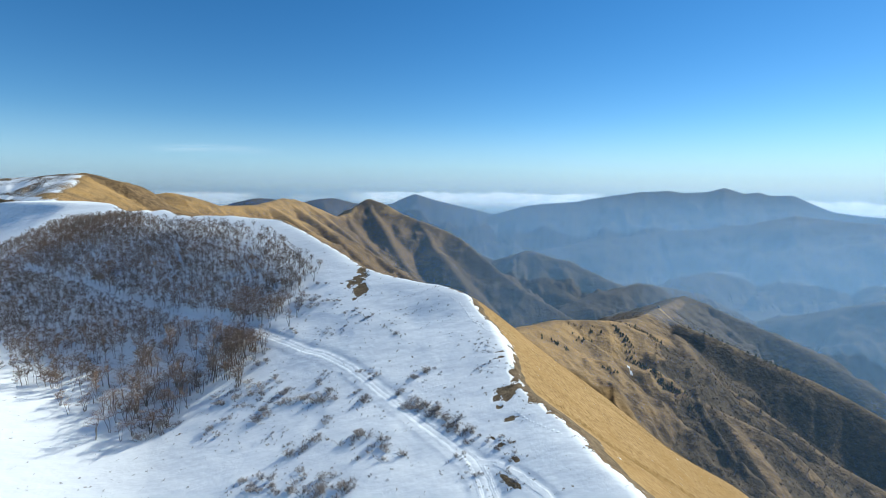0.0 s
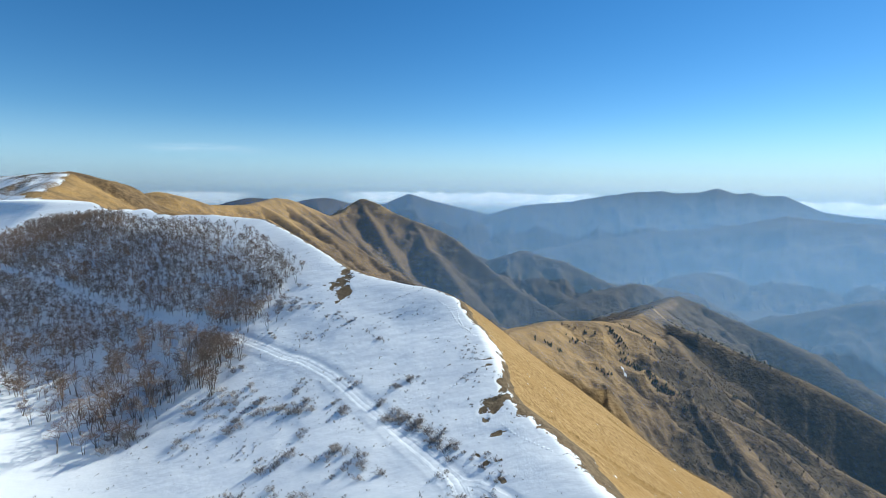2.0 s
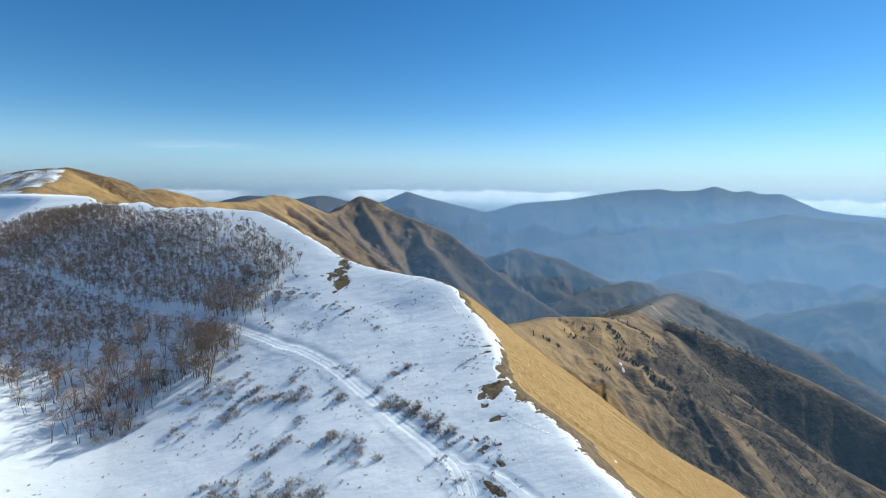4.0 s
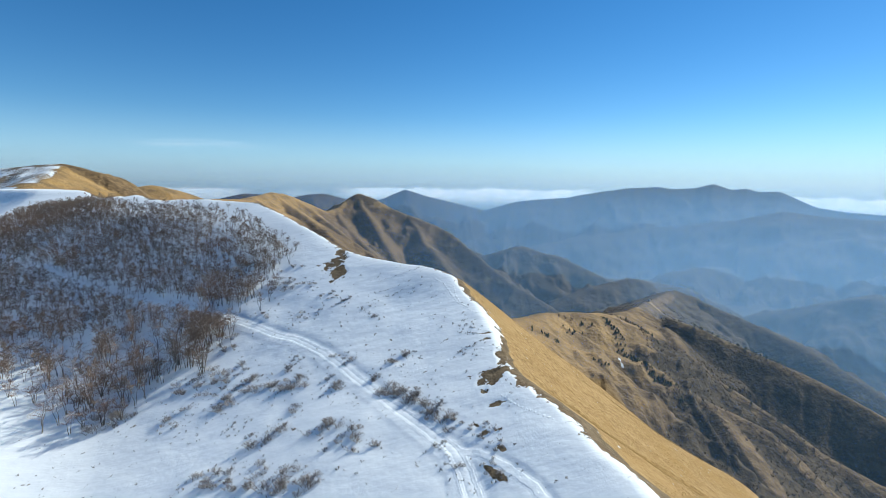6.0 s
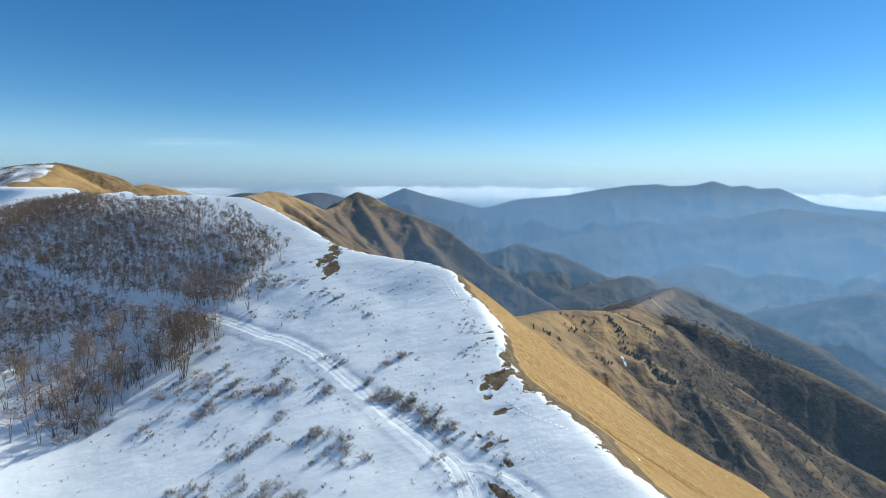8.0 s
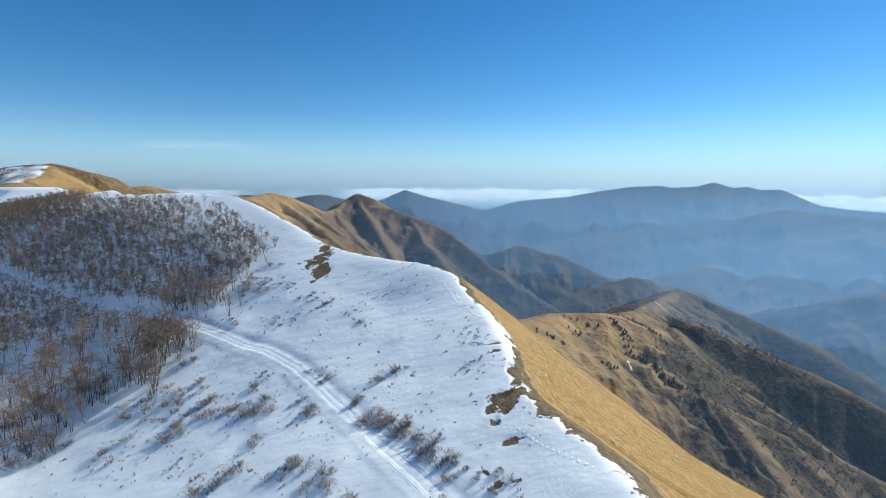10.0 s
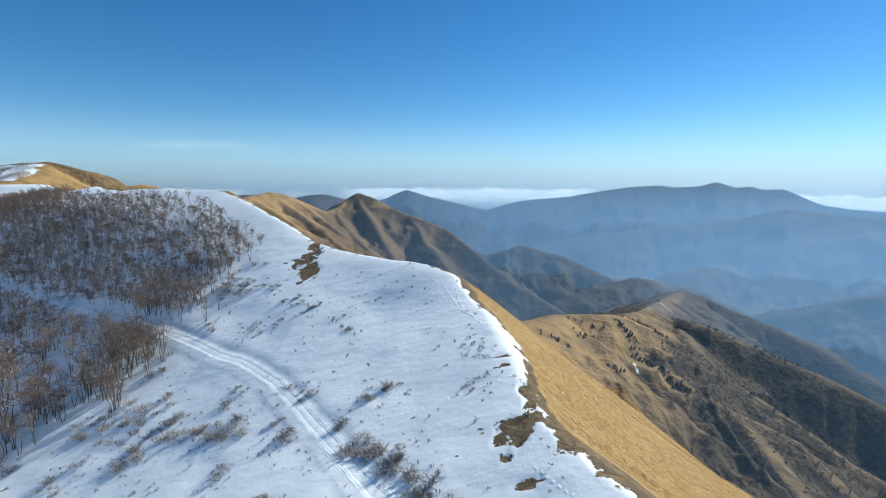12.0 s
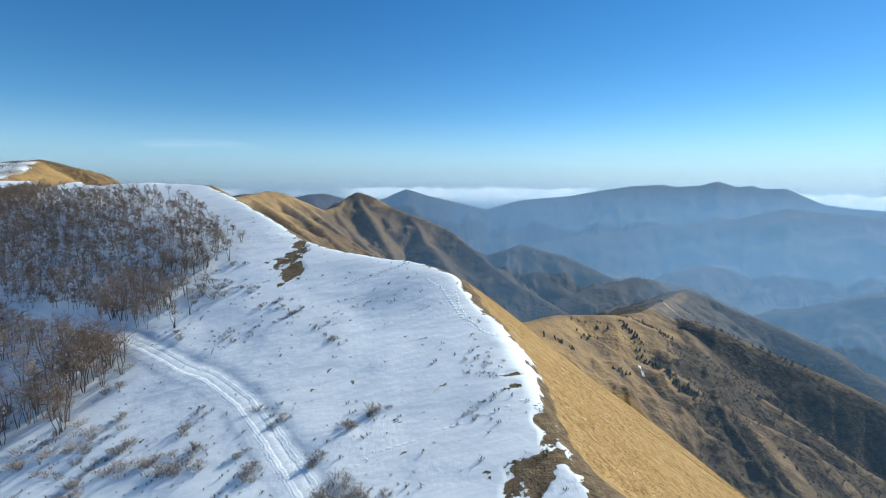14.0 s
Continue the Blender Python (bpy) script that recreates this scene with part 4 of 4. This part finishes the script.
poses = [(int(rng.randint(0, 4)), Matrix.LocRotScale((a, b, c), Euler((0, 0, float(rng.uniform(0, 6.28)))), Vector((1, 1, 1)) * float(rng.uniform(0.3, 1.4)) * (1 if n < n_spread else 0.6)))
         for n, (a, b, c) in enumerate(zip(ux, uy, uz))]
tagged(new("twig_tufts", joined("twig_tufts", tuft_shapes, poses, TUFT)), "small brown tufts and twigs breaking through snow", "tufts", kind="stuff")

# ---- tussocks on the dry grass slope
STRAW_TUFT = plain("dry_grass", [(0.1, (0.28, 0.179, 0.065)), (0.5, (0.385, 0.25, 0.094)), (0.9, (0.51, 0.354, 0.15))], 0.7, per="island")


def tussock_shape(seed):
    rng = random.Random(seed)
    s = Shape()
    for k in range(3):
        a = rng.uniform(0, 2 * math.pi)
        o = Vector((math.cos(a) * 0.12, math.sin(a) * 0.12, -0.12))
        tip = Vector((math.cos(a) * rng.uniform(0.2, 0.42), math.sin(a) * rng.uniform(0.2, 0.42), rng.uniform(0.16, 0.4)))
        s.stick([o, tip], [0.13, 0.0])
    return s


gx, gy = scatter(4, 76, 42, 190, 0.48, 15)
g_line = line_distance(gx, gy, CREST)
g_off = g_line[0] * g_line[1]
keep = (g_off > 2.4 + 3.8 * step(86, 68, gy)) & (g_off < 64) & (fbm(gx, gy, 5, 3, 91) > -0.25) & (rng.random_sample(gx.shape) < 0.8)
gx, gy = gx[keep], gy[keep]
gz = land(gx, gy, False)[0]
poses = [(int(rng.randint(0, 5)), Matrix.LocRotScale((a, b, c), Euler((0, 0, float(rng.uniform(0, 6.28)))), Vector((1.3, 1.3, 0.55)) * float(rng.uniform(0.16, 0.36))))
         for a, b, c in zip(gx, gy, gz)]
tagged(new("grass_tussocks", joined("grass_tussocks", [tussock_shape(700 + k) for k in range(5)], poses, STRAW_TUFT)),
       "dry golden grass tussocks on the steep slope", "grass", kind="stuff")

# ---- conifers on the brown spur
CON = [conifer_shapes(500 + k, h) for k, h in enumerate((2.9, 2.2, 3.4))]
con_meshes = [(t.mesh("trunk", BARK), c.mesh("crown", NEEDLE)) for t, c in CON]
STANDS = [((112, 390), (138, 426), 6, 16), ((76, 348), (94, 345), 5, 16), ((156, 435), (166, 411), 5, 46), ((196, 479), (213, 446), 8, 38), ((160, 400), (176, 381), 5, 44),
          ((176, 381), (191, 368), 5, 44), ((357, 545), (392, 528), 4, 24), ((314, 567), (357, 545), 4, 16), ((119, 347), (129, 344), 4, 9), ((179, 378), (197, 353), 6, 22),
          ((262, 448), (310, 402), 4, 18)]
con_first = {}
for (ax, ay), (bx, by), wide, count in STANDS:
    u = rng.random_sample(count)
    cx = ax + (bx - ax) * u + rng.normal(0, wide * 0.5, count)
    cy = ay + (by - ay) * u + rng.normal(0, wide * 0.5, count)
    cz = land(cx, cy, False)[0]
    for px, py, pz in zip(cx, cy, cz):
        k = int(rng.randint(0, 3))
        sc = float(rng.uniform(0.5, 1.05))
        m = Matrix.LocRotScale((px, py, pz), Euler((0, 0, float(rng.uniform(0, 6.28)))), (sc, sc, sc))
        if k not in con_first:
            root = tagged(new("conifer"), "small dark green conifer on brown grass", "conifer", "conifers on the spur")
            part("trunk", con_meshes[k][0], root)
            part("crown", con_meshes[k][1], root, "dark green needle boughs")
            root.matrix_basis = m
            con_first[k] = root
        else:
            copy_thing(con_first[k], Matrix.Identity(4)).matrix_basis = m

# ---- leafless woods in the ravines of the spur
bx, by = scatter(90, 640, 250, 900, 5.6, 12)
bz, b_own, b_off, b_d = land(bx, by, False)
b_kind = np.array(NAMES)[b_own]
grown = spur_woods(bx, by, bz, b_kind, b_d)
keep = (grown + 0.8 * fbm(bx, by, 40, 3, 71) > 0.5) & (np.hypot(bx, by) < 820) & (bx / by < 1.15)
bx, by, bz = bx[keep], by[keep], bz[keep]
brushes = [brush_shape(600 + k, 3.6, 2.4) for k in range(5)]
poses = [(int(rng.randint(0, 5)), Matrix.LocRotScale((a, b, c), Euler((0, 0, float(rng.uniform(0, 6.28)))), Vector((1, 1, 1)) * float(rng.uniform(0.6, 1.15))))
         for a, b, c in zip(bx, by, bz)]
tagged(new("woodland", joined("woodland", brushes, poses, BROWNWOOD)), "leafless brown woods filling the ravines", "woodland", kind="stuff")


# ---------------------------------------------------------------- clouds beyond the mountains
def cloud_material():
    m = bpy.data.materials.new("cloud")
    m.use_nodes = True
    t = m.node_tree
    t.nodes.remove(t.nodes["Principled BSDF"])
    n = Nodes(t)
    # The bank glows by itself: emission stands in for sunlight on the cloud.
    clear, coloured = t.nodes.new("ShaderNodeBsdfTransparent"), t.nodes.new("ShaderNodeEmission")
    sep = t.nodes.new("ShaderNodeSeparateXYZ")
    n.link(n.coord, sep.inputs[0])
    turn = n.math("ARCTAN2", sep.outputs["X"], sep.outputs["Y"])
    billow = n.noise(150, 6, 0.55, stretch=(1, 1, 1.6))
    z = n.math("ADD", sep.outputs["Z"], n.math("MULTIPLY", n.math("SUBTRACT", billow, 0.5), 95.0))
    fac = None
    # each bank: from and to (degrees), its top, how thick it is
    for a0, a1, top, dense in ((-32, -19, -34, 0.85), (-20, -11, -60, 0.4), (-12.5, 20, -24, 0.97), (31, 52, -50, 0.97)):
        ends = n.math("MULTIPLY", n.rise(turn, radians(a0), radians(a0 + 5)), n.rise(turn, radians(a1), radians(a1 - 5)))
        body = n.math("MULTIPLY", n.rise(z, top + 6, top - 22), n.rise(sep.outputs["Z"], top - 190, top - 70))
        one = n.math("MULTIPLY", n.math("MULTIPLY", ends, body), dense)
        fac = one if fac is None else n.math("MAXIMUM", fac, one)
    n.link(n.ramp(n.noise(120, 5, 0.6, stretch=(1, 1, 2)), [(0.3, (0.70, 0.80, 0.90)), (0.65, (0.90, 0.93, 0.96))]), coloured.inputs["Color"])
    coloured.inputs["Strength"].default_value = 1.2
    mix = t.nodes.new("ShaderNodeMixShader")
    n.link(fac, mix.inputs[0])
    n.link(clear.outputs[0], mix.inputs[1])
    n.link(coloured.outputs[0], mix.inputs[2])
    n.link(mix.outputs[0], t.nodes["Material Output"].inputs["Surface"])
    return m


def cloud_bank():
    s = Shape()
    for k in range(81):
        a = radians(-36 + 1.1 * k)
        for zz in (-320, -180, -90, 40):
            s.v.append((4850 * math.sin(a), 4850 * math.cos(a), zz))
    for k in range(80):
        for j in range(3):
            o = 4 * k + j
            s.f.append((o, o + 4, o + 5, o + 1))
    return tagged(new("cloud_bank", s.mesh("cloud_bank", cloud_material(), True)), "low white bank of cloud on the horizon", "cloud", kind="structure")


cloud_bank()


# ---------------------------------------------------------------- a thin veil of high cloud
def cirrus():
    m = bpy.data.materials.new("cirrus")
    m.use_nodes = True
    t = m.node_tree
    t.nodes.remove(t.nodes["Principled BSDF"])
    n = Nodes(t)
    # White emission puts the sunlit look into the streak's own colour.
    clear, coloured = t.nodes.new("ShaderNodeBsdfTransparent"), t.nodes.new("ShaderNodeEmission")
    coloured.inputs["Color"].default_value = (0.86, 0.93, 1.0, 1)
    uv = t.nodes.new("ShaderNodeTexCoord").outputs["Object"]
    streak = n.noise(0.5, 5, 0.6, vector=uv, stretch=(0.9, 1, 2.6))
    grad = t.nodes.new("ShaderNodeVectorMath")
    grad.operation = "LENGTH"
    n.link(uv, grad.inputs[0])
    body = n.rise(grad.outputs["Value"], 1.0, 0.1)
    mix = t.nodes.new("ShaderNodeMixShader")
    n.link(n.math("MULTIPLY", n.math("MULTIPLY", body, n.rise(streak, 0.35, 0.7)), 0.3, True), mix.inputs[0])
    n.link(clear.outputs[0], mix.inputs[1])
    n.link(coloured.outputs[0], mix.inputs[2])
    n.link(mix.outputs[0], t.nodes["Material Output"].inputs["Surface"])
    s = Shape()
    for k in range(25):
        for j in range(5):
            s.v.append((k / 12 - 1, 0.1 * math.sin(k * 0.4), j / 2 - 1))
    for k in range(24):
        for j in range(4):
            o = k * 5 + j
            s.f.append((o, o + 5, o + 6, o + 1))
    ob = new("cirrus", s.mesh("cirrus", m, True))
    ob.matrix_basis = Matrix.LocRotScale((-1995, 4300, 332), Euler((0, 0, radians(25))), (760, 300, 58))
    return tagged(ob, "faint white streak of high cloud", "cloud", kind="structure")


cirrus()


# ---------------------------------------------------------------- a small stone hut on top of the spur
def stone_hut(x, y):
    z = float(land(np.array([float(x)]), np.array([float(y)]), False)[0][0])
    root = tagged(new("hut"), "tiny pale stone hut on the spur's top", "hut")
    root.matrix_basis = pose(x, y, z - 0.4, 0, 0, 35) @ Matrix.Diagonal((0.62, 0.66, 1.05, 1))
    stone = plain("stone", [(0.2, (0.20, 0.18, 0.15)), (0.5, (0.36, 0.33, 0.28)), (0.8, (0.5, 0.47, 0.41))], 0.6, bump=0.5)
    slate = plain("slate", [(0.2, (0.10, 0.10, 0.10)), (0.6, (0.18, 0.175, 0.17)), (0.9, (0.26, 0.25, 0.24))], 0.5)
    plank = plain("plank", [(0.2, (0.08, 0.05, 0.03)), (0.8, (0.18, 0.12, 0.07))], 0.3)

    def block(name, x0, x1, y0, y1, z0, z1, mat, parent, bevel=0.06, label=""):
        bm = bmesh.new()
        bmesh.ops.create_cube(bm, size=1, matrix=Matrix.LocRotScale(((x0 + x1) / 2, (y0 + y1) / 2, (z0 + z1) / 2), None, (x1 - x0, y1 - y0, z1 - z0)))
        bmesh.ops.bevel(bm, geom=bm.edges[:], offset=bevel, segments=1, affect="EDGES")
        me = bpy.data.meshes.new(name)
        bm.to_mesh(me)
        bm.free()
        me.materials.append(mat)
        return part(name, me, parent, label)

    block("wall", -2.4, 2.4, -2, -1.6, 0, 3, stone, root)
    block("wall", -2.4, 2.4, 1.6, 2, 0, 3, stone, root)
    block("wall", -2.4, -2.0, -1.6, 1.6, 0, 3, stone, root)
    block("wall", 2.0, 2.4, -1.6, 1.6, 0, 3, stone, root)
    s = Shape()
    for zz in (0, 0.18):
        s.v += [(-2.8, -2.5, 2.9 + zz), (2.8, -2.5, 2.9 + zz), (2.8, 0, 4.6 + zz), (-2.8, 0, 4.6 + zz), (2.8, 2.5, 2.9 + zz), (-2.8, 2.5, 2.9 + zz)]
    s.f += [(0, 3, 2, 1), (3, 5, 4, 2), (6, 7, 8, 9), (9, 8, 10, 11), (0, 1, 7, 6), (5, 11, 10, 4), (1, 2, 8, 7), (2, 4, 10, 8), (0, 6, 9, 3), (3, 9, 11, 5)]
    part("roof", s.mesh("roof", slate), root, "grey slate roof")
    block("door", -0.5, 0.5, -2.05, -1.98, 0, 2.0, plank, root, 0.01, "dark plank door")
    return root


stone_hut(326, 716)
